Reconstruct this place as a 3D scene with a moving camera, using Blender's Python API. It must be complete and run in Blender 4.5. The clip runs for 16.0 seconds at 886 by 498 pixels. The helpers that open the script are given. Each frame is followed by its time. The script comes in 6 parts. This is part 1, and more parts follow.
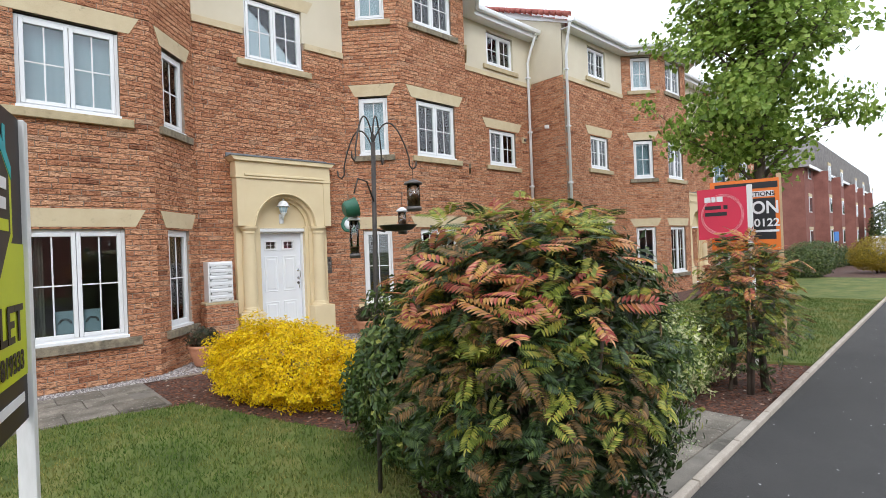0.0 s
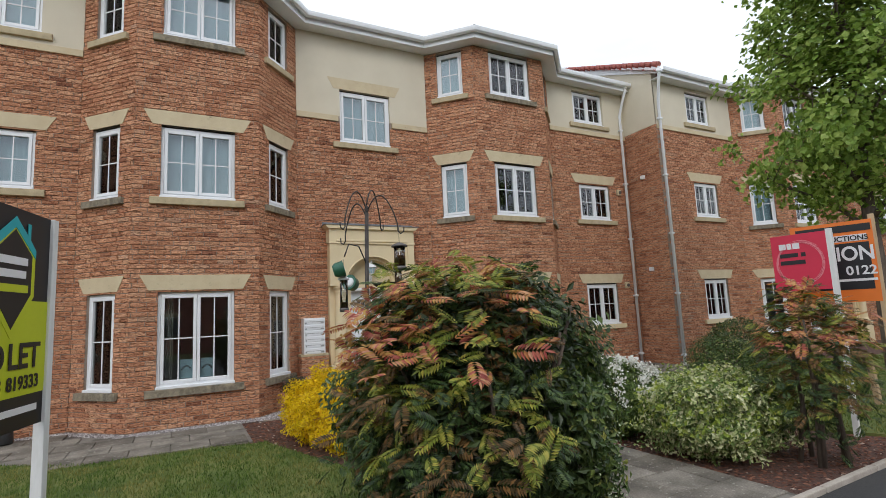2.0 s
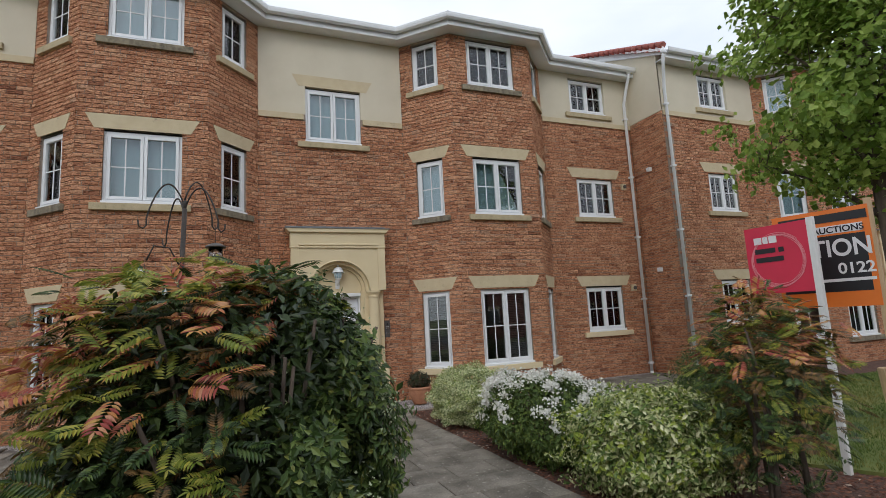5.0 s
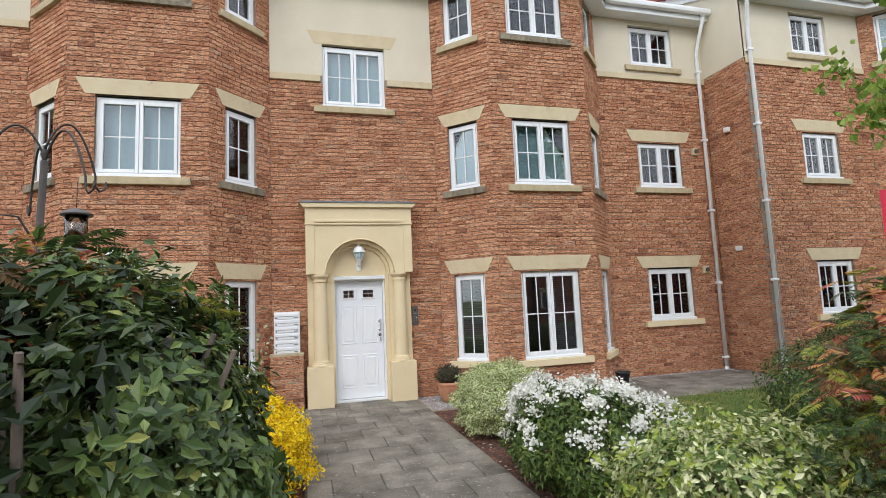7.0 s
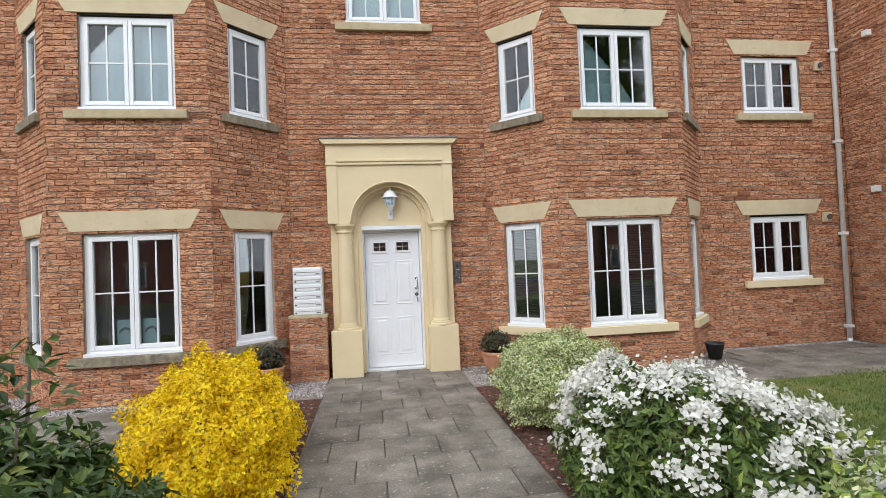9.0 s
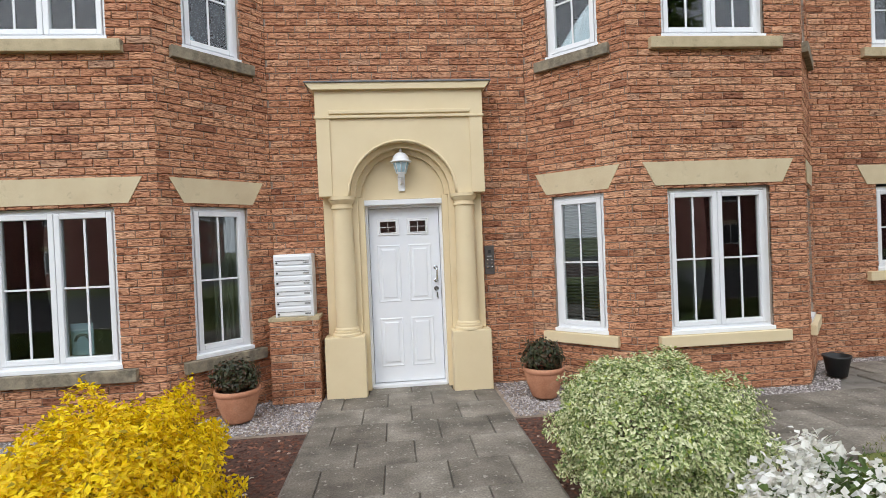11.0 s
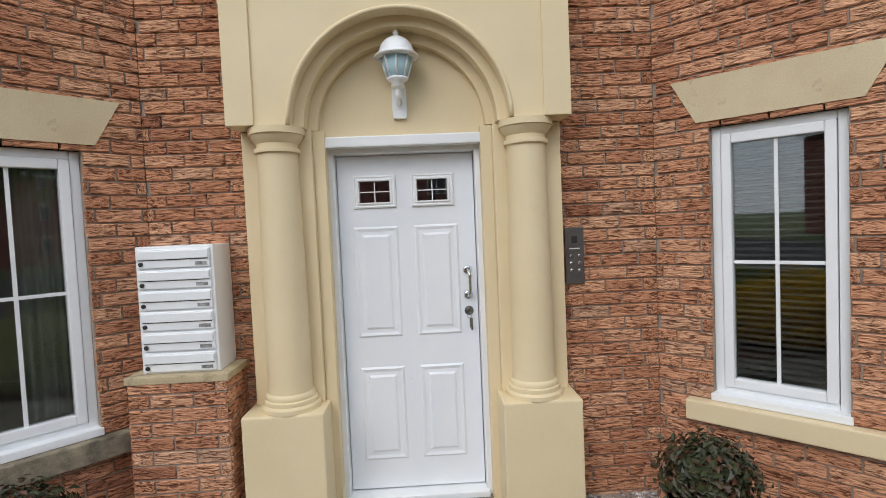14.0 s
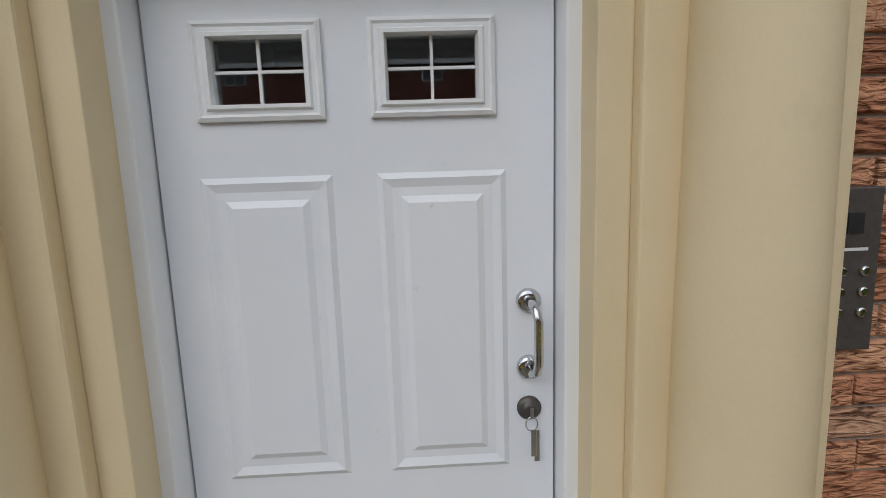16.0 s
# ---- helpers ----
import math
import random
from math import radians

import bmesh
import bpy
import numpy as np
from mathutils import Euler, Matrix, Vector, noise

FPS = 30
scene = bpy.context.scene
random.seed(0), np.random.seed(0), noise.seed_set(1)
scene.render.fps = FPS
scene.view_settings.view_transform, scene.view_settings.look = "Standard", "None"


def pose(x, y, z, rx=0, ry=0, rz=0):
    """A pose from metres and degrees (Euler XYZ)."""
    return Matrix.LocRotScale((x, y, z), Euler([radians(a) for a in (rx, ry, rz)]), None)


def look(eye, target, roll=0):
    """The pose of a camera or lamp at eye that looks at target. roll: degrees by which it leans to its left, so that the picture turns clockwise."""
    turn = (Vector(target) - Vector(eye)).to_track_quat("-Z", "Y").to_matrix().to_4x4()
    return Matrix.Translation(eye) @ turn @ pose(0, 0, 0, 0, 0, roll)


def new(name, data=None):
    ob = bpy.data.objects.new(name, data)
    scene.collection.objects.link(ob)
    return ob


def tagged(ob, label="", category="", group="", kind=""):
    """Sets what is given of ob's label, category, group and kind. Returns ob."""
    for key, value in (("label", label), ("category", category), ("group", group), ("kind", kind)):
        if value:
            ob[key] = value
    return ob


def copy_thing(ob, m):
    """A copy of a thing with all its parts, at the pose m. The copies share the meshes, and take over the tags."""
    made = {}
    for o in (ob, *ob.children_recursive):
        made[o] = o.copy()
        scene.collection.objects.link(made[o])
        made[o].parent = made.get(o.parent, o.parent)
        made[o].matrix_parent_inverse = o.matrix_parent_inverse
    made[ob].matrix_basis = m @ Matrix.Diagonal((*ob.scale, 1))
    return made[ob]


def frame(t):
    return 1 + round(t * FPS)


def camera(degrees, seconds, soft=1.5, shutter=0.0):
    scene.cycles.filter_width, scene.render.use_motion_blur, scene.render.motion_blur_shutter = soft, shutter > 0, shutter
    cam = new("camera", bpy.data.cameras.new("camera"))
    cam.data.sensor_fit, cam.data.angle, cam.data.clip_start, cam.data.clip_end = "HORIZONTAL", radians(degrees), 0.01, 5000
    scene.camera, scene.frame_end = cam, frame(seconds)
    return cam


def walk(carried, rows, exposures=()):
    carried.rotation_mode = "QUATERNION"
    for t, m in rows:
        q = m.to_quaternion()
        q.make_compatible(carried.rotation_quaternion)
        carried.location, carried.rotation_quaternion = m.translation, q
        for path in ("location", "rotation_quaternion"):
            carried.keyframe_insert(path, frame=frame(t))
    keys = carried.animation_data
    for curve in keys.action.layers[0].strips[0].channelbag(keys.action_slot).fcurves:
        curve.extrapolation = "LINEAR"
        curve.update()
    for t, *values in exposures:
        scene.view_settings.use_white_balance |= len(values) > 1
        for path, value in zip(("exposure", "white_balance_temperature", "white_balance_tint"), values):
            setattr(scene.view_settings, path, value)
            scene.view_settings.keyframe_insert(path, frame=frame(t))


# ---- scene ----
cam = camera(82.0, 16.0, soft=0.5)
PATH = [
    (0, (-0.149, 0.047, 1.629), (1.198, 1.526, 1.631), -2.21),
    (0.5, (0.259, 0.043, 1.535), (1.500, 1.609, 1.623), -2.73),
    (1, (0.503, -0.324, 1.545), (1.606, 1.337, 1.699), -2.73),
    (1.5, (0.561, -0.642, 1.567), (1.556, 1.080, 1.776), -2.69),
    (2, (0.551, -0.930, 1.554), (1.467, 0.831, 1.802), -2.71),
    (2.5, (0.704, -1.190, 1.532), (1.593, 0.582, 1.797), -2.86),
    (3, (0.937, -1.321, 1.526), (1.796, 0.463, 1.808), -2.77),
    (3.5, (1.182, -1.297, 1.517), (2.011, 0.500, 1.802), -2.66),
    (4, (1.540, -1.212, 1.530), (2.334, 0.602, 1.810), -2.83),
    (6.5, (2.955, -0.160, 1.541), (3.567, 1.728, 1.786), -2.72),
    (7, (3.098, 0.138, 1.625), (3.628, 2.055, 1.831), -2.52),
    (7.5, (3.324, 0.414, 1.587), (3.793, 2.350, 1.767), -2.50),
    (8, (3.524, 0.735, 1.582), (3.933, 2.687, 1.727), -2.30),
    (8.5, (3.626, 1.142, 1.564), (3.975, 3.108, 1.663), -2.45),
    (9, (3.741, 1.506, 1.559), (4.017, 3.486, 1.612), -2.35),
    (11.5, (3.983, 3.761, 1.632), (4.163, 5.752, 1.606), -2.40),
    (12, (4.049, 4.220, 1.604), (4.219, 6.213, 1.577), -2.39),
    (12.5, (4.059, 4.679, 1.607), (4.215, 6.673, 1.562), -2.32),
    (13, (4.111, 5.152, 1.623), (4.239, 7.147, 1.564), -2.28),
    (13.5, (4.136, 5.642, 1.609), (4.249, 7.638, 1.549), -2.26),
    (14, (4.132, 6.155, 1.610), (4.206, 8.151, 1.521), -2.51),
    (14.5, (4.175, 6.677, 1.589), (4.220, 8.673, 1.471), -2.40),
    (15, (4.155, 7.161, 1.568), (4.180, 9.156, 1.428), -2.48),
    (15.5, (4.141, 7.657, 1.571), (4.155, 9.652, 1.430), -1.90),
    (16, (4.163, 8.132, 1.630), (4.242, 10.106, 1.319), -1.88),
]
EXPOSURES = [(0.0, 0.14), (1.0, 0.09), (2.0, -0.39), (3.0, -0.80), (4.0, -0.93), (6.5, 0.04), (8.0, 0.15), (9.0, 0.14), (12.5, 0.06), (14.0, -0.1), (15.0, -0.24), (15.5, -0.33), (16.0, -0.55)]
walk(cam, [(t, look(eye, target, roll)) for t, eye, target, roll in PATH], EXPOSURES)

# ---- world and light: bright overcast sky, soft sun from behind the camera ----
world = bpy.data.worlds.new("overcast_sky")
scene.world = world
world.use_nodes = True
wn, wl = world.node_tree.nodes, world.node_tree.links
wn.clear()
w_out = wn.new("ShaderNodeOutputWorld")
w_bg = wn.new("ShaderNodeBackground")
w_sky = wn.new("ShaderNodeTexSky")
w_sky.sky_type = "NISHITA"
w_sky.sun_disc = False
w_sky.sun_elevation = radians(48)
w_sky.sun_rotation = radians(205)
w_sky.air_density, w_sky.dust_density = 1.0, 2.0
w_tc = wn.new("ShaderNodeTexCoord")
w_map = wn.new("ShaderNodeMapping")
w_map.inputs["Scale"].default_value = (1.0, 1.0, 3.2)
w_noise = wn.new("ShaderNodeTexNoise")
w_noise.inputs["Scale"].default_value = 2.3
w_noise.inputs["Detail"].default_value = 6
w_noise.inputs["Roughness"].default_value = 0.55
w_ramp = wn.new("ShaderNodeValToRGB")
w_ramp.color_ramp.elements[0].position, w_ramp.color_ramp.elements[0].color = 0.36, (8.5, 9.3, 10.5, 1)
w_ramp.color_ramp.elements[1].position, w_ramp.color_ramp.elements[1].color = 0.62, (10.2, 10.8, 11.6, 1)
w_mix = wn.new("ShaderNodeMix")
w_mix.data_type = "RGBA"
w_mix.inputs[0].default_value = 0.86
wl.new(w_tc.outputs["Generated"], w_map.inputs["Vector"])
wl.new(w_map.outputs["Vector"], w_noise.inputs["Vector"])
wl.new(w_noise.outputs["Fac"], w_ramp.inputs["Fac"])
wl.new(w_sky.outputs["Color"], w_mix.inputs[6])
wl.new(w_ramp.outputs["Color"], w_mix.inputs[7])
wl.new(w_mix.outputs[2], w_bg.inputs["Color"])
w_bg.inputs["Strength"].default_value = 0.172
wl.new(w_bg.outputs["Background"], w_out.inputs["Surface"])

sun_data = bpy.data.lights.new("sun", "SUN")
sun_data.energy, sun_data.angle, sun_data.color = 0.85, radians(24), (1.0, 0.985, 0.96)
sun = new("sun", sun_data)
sun.matrix_world = look((-8, -14, 18), (3, 7, 0))


# ---- materials ----
def mat_base(name, rough=0.6, metal=0.0, spec=0.5):
    m = bpy.data.materials.new(name)
    m.use_nodes = True
    b = m.node_tree.nodes["Principled BSDF"]
    b.inputs["Roughness"].default_value = rough
    b.inputs["Metallic"].default_value = metal
    b.inputs["Specular IOR Level"].default_value = spec
    return m, m.node_tree.nodes, m.node_tree.links, b


def ramp_node(n, stops):
    r = n.new("ShaderNodeValToRGB")
    e = r.color_ramp.elements
    while len(e) < len(stops):
        e.new(0.5)
    for i, (p, c) in enumerate(stops):
        e[i].position = p
        e[i].color = (*c, 1)
    return r


def noise_node(n, l, scale, detail=4, rough=0.6, stretch=None, coords="Object"):
    tc = n.new("ShaderNodeTexCoord")
    t = n.new("ShaderNodeTexNoise")
    t.inputs["Scale"].default_value = scale
    t.inputs["Detail"].default_value = detail
    t.inputs["Roughness"].default_value = rough
    if stretch:
        mp = n.new("ShaderNodeMapping")
        mp.inputs["Scale"].default_value = stretch
        l.new(tc.outputs[coords], mp.inputs["Vector"])
        l.new(mp.outputs["Vector"], t.inputs["Vector"])
    else:
        l.new(tc.outputs[coords], t.inputs["Vector"])
    return t


def mix_node(n, l, kind, fac, a, b):
    m = n.new("ShaderNodeMix")
    m.data_type, m.blend_type = "RGBA", kind
    for sock, v in ((m.inputs[0], fac), (m.inputs[6], a), (m.inputs[7], b)):
        if isinstance(v, bpy.types.NodeSocket):
            l.new(v, sock)
        elif isinstance(v, tuple):
            sock.default_value = (*v, 1)
        else:
            sock.default_value = v
    return m.outputs[2]


def bump_node(n, l, b, height, strength, dist):
    u = n.new("ShaderNodeBump")
    u.inputs["Strength"].default_value = strength
    u.inputs["Distance"].default_value = dist
    l.new(height, u.inputs["Height"])
    l.new(u.outputs["Normal"], b.inputs["Normal"])


def plain_mat(name, stops, scale, rough=0.6, fine=60, bump=0.2, dist=0.003, metal=0.0, stretch=None, amount=0.35, spec=0.5, dirt=None):
    """Colour by broad noise, mottled by fine noise, with relief."""
    m, n, l, b = mat_base(name, rough, metal, spec)
    broad = noise_node(n, l, scale, 5, 0.6, stretch)
    r = ramp_node(n, stops)
    l.new(broad.outputs["Fac"], r.inputs["Fac"])
    grain = noise_node(n, l, fine, 3, 0.7, stretch)
    g = ramp_node(n, [(0.25, (0.45, 0.45, 0.45)), (0.75, (0.95, 0.95, 0.95))])
    l.new(grain.outputs["Fac"], g.inputs["Fac"])
    col = mix_node(n, l, "OVERLAY", amount, r.outputs["Color"], g.outputs["Color"])
    if dirt:
        d = noise_node(n, l, dirt[1], 6, 0.65)
        dr = ramp_node(n, [(dirt[2], (0, 0, 0)), (dirt[2] + 0.12, (1, 1, 1))])
        l.new(d.outputs["Fac"], dr.inputs["Fac"])
        sc = n.new("ShaderNodeMath")
        sc.operation = "MULTIPLY"
        l.new(dr.outputs["Color"], sc.inputs[0])
        sc.inputs[1].default_value = dirt[3]
        col = mix_node(n, l, "MIX", sc.outputs[0], col, dirt[0])
    l.new(col, b.inputs["Base Color"])
    if bump:
        bump_node(n, l, b, grain.outputs["Fac"], bump, dist)
    return m


def brick_mat(name, per_object, stops):
    """Rustic wire-cut brick: each brick its own tone, ripples along its length with shade and highlight painted in."""
    m, n, l, b = mat_base(name, 0.85, 0.0, 0.25)
    if per_object:
        src = n.new("ShaderNodeObjectInfo").outputs["Random"]
    else:
        src = n.new("ShaderNodeNewGeometry").outputs["Random Per Island"]
    r = ramp_node(n, stops)
    l.new(src, r.inputs["Fac"])
    shift = n.new("ShaderNodeMath")
    shift.operation = "MULTIPLY"
    shift.inputs[1].default_value = 37.0
    l.new(src, shift.inputs[0])
    tc = n.new("ShaderNodeTexCoord")
    add = n.new("ShaderNodeVectorMath")
    add.operation = "ADD"
    l.new(tc.outputs["Object"], add.inputs[0])
    comb = n.new("ShaderNodeCombineXYZ")
    l.new(shift.outputs[0], comb.inputs["X"])
    l.new(shift.outputs[0], comb.inputs["Z"])
    l.new(comb.outputs[0], add.inputs[1])
    mp = n.new("ShaderNodeMapping")
    mp.inputs["Scale"].default_value = (15, 15, 76)
    l.new(add.outputs[0], mp.inputs["Vector"])
    rip = n.new("ShaderNodeTexNoise")
    rip.inputs["Scale"].default_value = 1.0
    rip.inputs["Detail"].default_value = 2.5
    rip.inputs["Distortion"].default_value = 1.1
    l.new(mp.outputs["Vector"], rip.inputs["Vector"])
    # crevices coloured dark and crests bright: the relief's shading put into the colour
    rr = ramp_node(n, [(0.37, (0.20, 0.13, 0.10)), (0.44, (0.84, 0.77, 0.73)), (0.52, (1.14, 1.13, 1.10)), (0.64, (1.38, 1.42, 1.40))])
    l.new(rip.outputs["Fac"], rr.inputs["Fac"])
    col = mix_node(n, l, "MULTIPLY", 0.85, r.outputs["Color"], rr.outputs["Color"])
    l.new(col, b.inputs["Base Color"])
    bump_node(n, l, b, rip.outputs["Fac"], 1.0, 0.022)
    return m


def leaf_mat(name, stops, rough=0.45, trans=0.25):
    m, n, l, b = mat_base(name, rough, 0.0, 0.35)
    isl = n.new("ShaderNodeNewGeometry").outputs["Random Per Island"]
    r = ramp_node(n, stops)
    l.new(isl, r.inputs["Fac"])
    t = noise_node(n, l, 40, 2, 0.6)
    g = ramp_node(n, [(0.3, (0.35, 0.35, 0.35)), (0.7, (0.65, 0.65, 0.65))])
    l.new(t.outputs["Fac"], g.inputs["Fac"])
    col = mix_node(n, l, "OVERLAY", 0.5, r.outputs["Color"], g.outputs["Color"])
    l.new(col, b.inputs["Base Color"])
    tr = n.new("ShaderNodeBsdfTranslucent")
    l.new(col, tr.inputs["Color"])
    mx = n.new("ShaderNodeMixShader")
    mx.inputs[0].default_value = trans
    l.new(b.outputs[0], mx.inputs[1])
    l.new(tr.outputs[0], mx.inputs[2])
    l.new(mx.outputs[0], n["Material Output"].inputs["Surface"])
    return m


def glass_mat(name):
    """Clear double glazing: see-through, mirror gloss by Fresnel."""
    m = bpy.data.materials.new(name)
    m.use_nodes = True
    n, l = m.node_tree.nodes, m.node_tree.links
    n.remove(n["Principled BSDF"])
    fr = n.new("ShaderNodeFresnel")
    fr.inputs["IOR"].default_value = 1.85
    tr = n.new("ShaderNodeBsdfTransparent")
    tr.inputs["Color"].default_value = (0.86, 0.9, 0.9, 1)
    gl = n.new("ShaderNodeBsdfGlossy")
    gl.inputs["Roughness"].default_value = 0.01
    mx = n.new("ShaderNodeMixShader")
    l.new(fr.outputs[0], mx.inputs[0])
    l.new(tr.outputs[0], mx.inputs[1])
    l.new(gl.outputs[0], mx.inputs[2])
    l.new(mx.outputs[0], n["Material Output"].inputs["Surface"])
    return m


BRICKS = [(0.0, (0.27, 0.112, 0.066)), (0.05, (0.43, 0.192, 0.108)), (0.4, (0.515, 0.246, 0.142)), (0.75, (0.57, 0.29, 0.172)), (0.95, (0.6, 0.33, 0.202)), (1.0, (0.46, 0.27, 0.18))]
M_BRICK = brick_mat("rustic_brick", False, BRICKS)
M_BRICK_ONE = brick_mat("rustic_brick_single", True, BRICKS)
M_MORTAR = plain_mat("mortar", [(0.3, (0.245, 0.195, 0.155)), (0.7, (0.365, 0.295, 0.24))], 6, 0.95, 120, 0.5)
M_RENDER = plain_mat("cream_render", [(0.3, (0.62, 0.55, 0.42)), (0.7, (0.69, 0.62, 0.48))], 1.2, 0.9, 160, 0.25, 0.002, amount=0.12)
M_STONE = plain_mat("buff_cast_stone", [(0.3, (0.52, 0.415, 0.265)), (0.7, (0.62, 0.505, 0.335))], 3, 0.85, 130, 0.25, 0.002, amount=0.25, dirt=((0.17, 0.14, 0.1), 9, 0.6, 0.5))
M_SILL = plain_mat("weathered_stone_sill", [(0.3, (0.12, 0.10, 0.075)), (0.55, (0.26, 0.22, 0.155)), (0.8, (0.4, 0.34, 0.23))], 7, 0.95, 90, 0.5, 0.003, dirt=((0.05, 0.045, 0.035), 5, 0.5, 0.6))
M_SILL_TAN = plain_mat("tan_stone_sill", [(0.3, (0.36, 0.29, 0.18)), (0.7, (0.5, 0.41, 0.26))], 6, 0.9, 100, 0.35, 0.003, dirt=((0.1, 0.085, 0.06), 8, 0.56, 0.6))
M_CREAM = plain_mat("cream_masonry_paint", [(0.25, (0.70, 0.565, 0.345)), (0.75, (0.77, 0.635, 0.405))], 2.0, 0.6, 140, 0.12, 0.0015, amount=0.08, dirt=((0.5, 0.41, 0.25), 5, 0.66, 0.2))
M_UPVC = plain_mat("white_upvc", [(0.3, (0.80, 0.82, 0.84)), (0.7, (0.86, 0.87, 0.88))], 3, 0.35, 40, 0.02, amount=0.05, dirt=((0.45, 0.45, 0.42), 12, 0.68, 0.3))
M_DOOR = plain_mat("white_door_paint", [(0.3, (0.78, 0.81, 0.86)), (0.7, (0.84, 0.86, 0.89))], 2.5, 0.4, 70, 0.06, 0.001, amount=0.06, dirt=((0.45, 0.44, 0.42), 26, 0.67, 0.6))
M_GLASS = glass_mat("window_glass")
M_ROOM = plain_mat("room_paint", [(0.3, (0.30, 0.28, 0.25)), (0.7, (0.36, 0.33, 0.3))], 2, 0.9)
# voile tinted pale blue to add the sky mirrored in the upper panes
M_CURTAIN = plain_mat("sky_tinted_voile", [(0.3, (0.40, 0.60, 0.69)), (0.7, (0.48, 0.68, 0.77))], 2, 0.9, 200, 0.1, amount=0.1)
M_DRAPE = plain_mat("grey_curtain", [(0.3, (0.25, 0.25, 0.22)), (0.7, (0.4, 0.4, 0.36))], 5, 0.9)
# near-black colour standing in for the shade in narrow gaps
M_DARK = plain_mat("painted_gap_shade", [(0.3, (0.02, 0.02, 0.02)), (0.7, (0.04, 0.04, 0.04))], 5, 0.8)
M_ROOF = plain_mat("grey_roof_tile", [(0.3, (0.12, 0.11, 0.105)), (0.7, (0.22, 0.2, 0.19))], 3, 0.9, 80, 0.4)
M_REDTILE = plain_mat("red_clay_tile", [(0.3, (0.26, 0.07, 0.06)), (0.7, (0.38, 0.13, 0.1))], 5, 0.85, 80, 0.4)
M_LEAD = plain_mat("grey_lead", [(0.3, (0.10, 0.11, 0.12)), (0.7, (0.2, 0.21, 0.22))], 6, 0.6, 60, 0.2)
M_SLAB = plain_mat("concrete_slab", [(0.25, (0.11, 0.098, 0.082)), (0.5, (0.17, 0.153, 0.13)), (0.8, (0.245, 0.222, 0.19))], 2.4, 0.9, 110, 0.4, 0.003, dirt=((0.06, 0.054, 0.042), 4, 0.53, 0.65))
M_KERB = plain_mat("concrete_edging", [(0.3, (0.34, 0.29, 0.24)), (0.7, (0.46, 0.41, 0.35))], 5, 0.9, 90, 0.4)
M_ASPHALT = plain_mat("asphalt", [(0.3, (0.029, 0.028, 0.0275)), (0.7, (0.043, 0.0415, 0.040))], 0.9, 0.9, 150, 0.7, 0.004, amount=0.95, dirt=((0.10, 0.098, 0.09), 90, 0.74, 0.35))
M_SOIL = plain_mat("bark_mulch", [(0.3, (0.035, 0.021, 0.016)), (0.55, (0.1, 0.05, 0.036)), (0.8, (0.18, 0.09, 0.062))], 28, 0.95, 90, 0.8, 0.01)
M_TURF = plain_mat("turf", [(0.3, (0.055, 0.085, 0.016)), (0.5, (0.10, 0.13, 0.028)), (0.75, (0.2, 0.18, 0.055))], 1.6, 0.95, 90, 0.6, 0.01)
M_FIELD = plain_mat("far_grass", [(0.3, (0.07, 0.1, 0.03)), (0.7, (0.15, 0.16, 0.06))], 0.3, 0.95, 20, 0.3)
M_TERRA = plain_mat("terracotta", [(0.3, (0.36, 0.15, 0.08)), (0.7, (0.5, 0.24, 0.14))], 6, 0.8, 70, 0.2, dirt=((0.5, 0.42, 0.34), 9, 0.62, 0.4))
M_BARK = plain_mat("bark", [(0.3, (0.06, 0.045, 0.035)), (0.7, (0.16, 0.125, 0.095))], 12, 0.9, 60, 0.6, 0.006, stretch=(1, 1, 0.25))
M_IRON = plain_mat("black_iron", [(0.3, (0.02, 0.018, 0.017)), (0.7, (0.06, 0.045, 0.035))], 14, 0.6, 60, 0.3)
M_CHROME = plain_mat("chrome", [(0.3, (0.55, 0.56, 0.58)), (0.7, (0.68, 0.69, 0.7))], 5, 0.12, metal=1.0, bump=0, amount=0.05)
M_STEEL = plain_mat("dull_steel", [(0.3, (0.10, 0.09, 0.085)), (0.7, (0.15, 0.138, 0.13))], 5, 0.5, metal=0.7, bump=0.05)
M_BLACK = plain_mat("black_plastic", [(0.3, (0.012, 0.012, 0.013)), (0.7, (0.03, 0.03, 0.03))], 8, 0.5, bump=0.05)
M_WHITEPOST = plain_mat("white_painted_timber", [(0.3, (0.68, 0.68, 0.65)), (0.7, (0.8, 0.8, 0.78))], 4, 0.6, 50, 0.15, stretch=(1, 1, 0.2))
M_TIMBER = plain_mat("pale_timber", [(0.3, (0.4, 0.28, 0.16)), (0.7, (0.55, 0.4, 0.24))], 6, 0.75, 50, 0.2, stretch=(1, 1, 0.15))


def flat_mat(name, c, rough=0.5):
    d = tuple(v * 0.88 for v in c)
    return plain_mat(name, [(0.3, d), (0.7, c)], 3, rough, 50, 0.03, amount=0.05)


M_ORANGE = flat_mat("orange_board", (0.85, 0.2, 0.02))
M_RED = flat_mat("red_board", (0.68, 0.025, 0.07))
M_INK = flat_mat("black_print", (0.012, 0.012, 0.014))
M_WHITE = flat_mat("white_print", (0.82, 0.82, 0.82))
M_LIME = flat_mat("lime_board", (0.55, 0.62, 0.02))
M_CYAN = flat_mat("cyan_print", (0.02, 0.42, 0.47))
M_PINK = flat_mat("pink_print", (0.85, 0.28, 0.32))


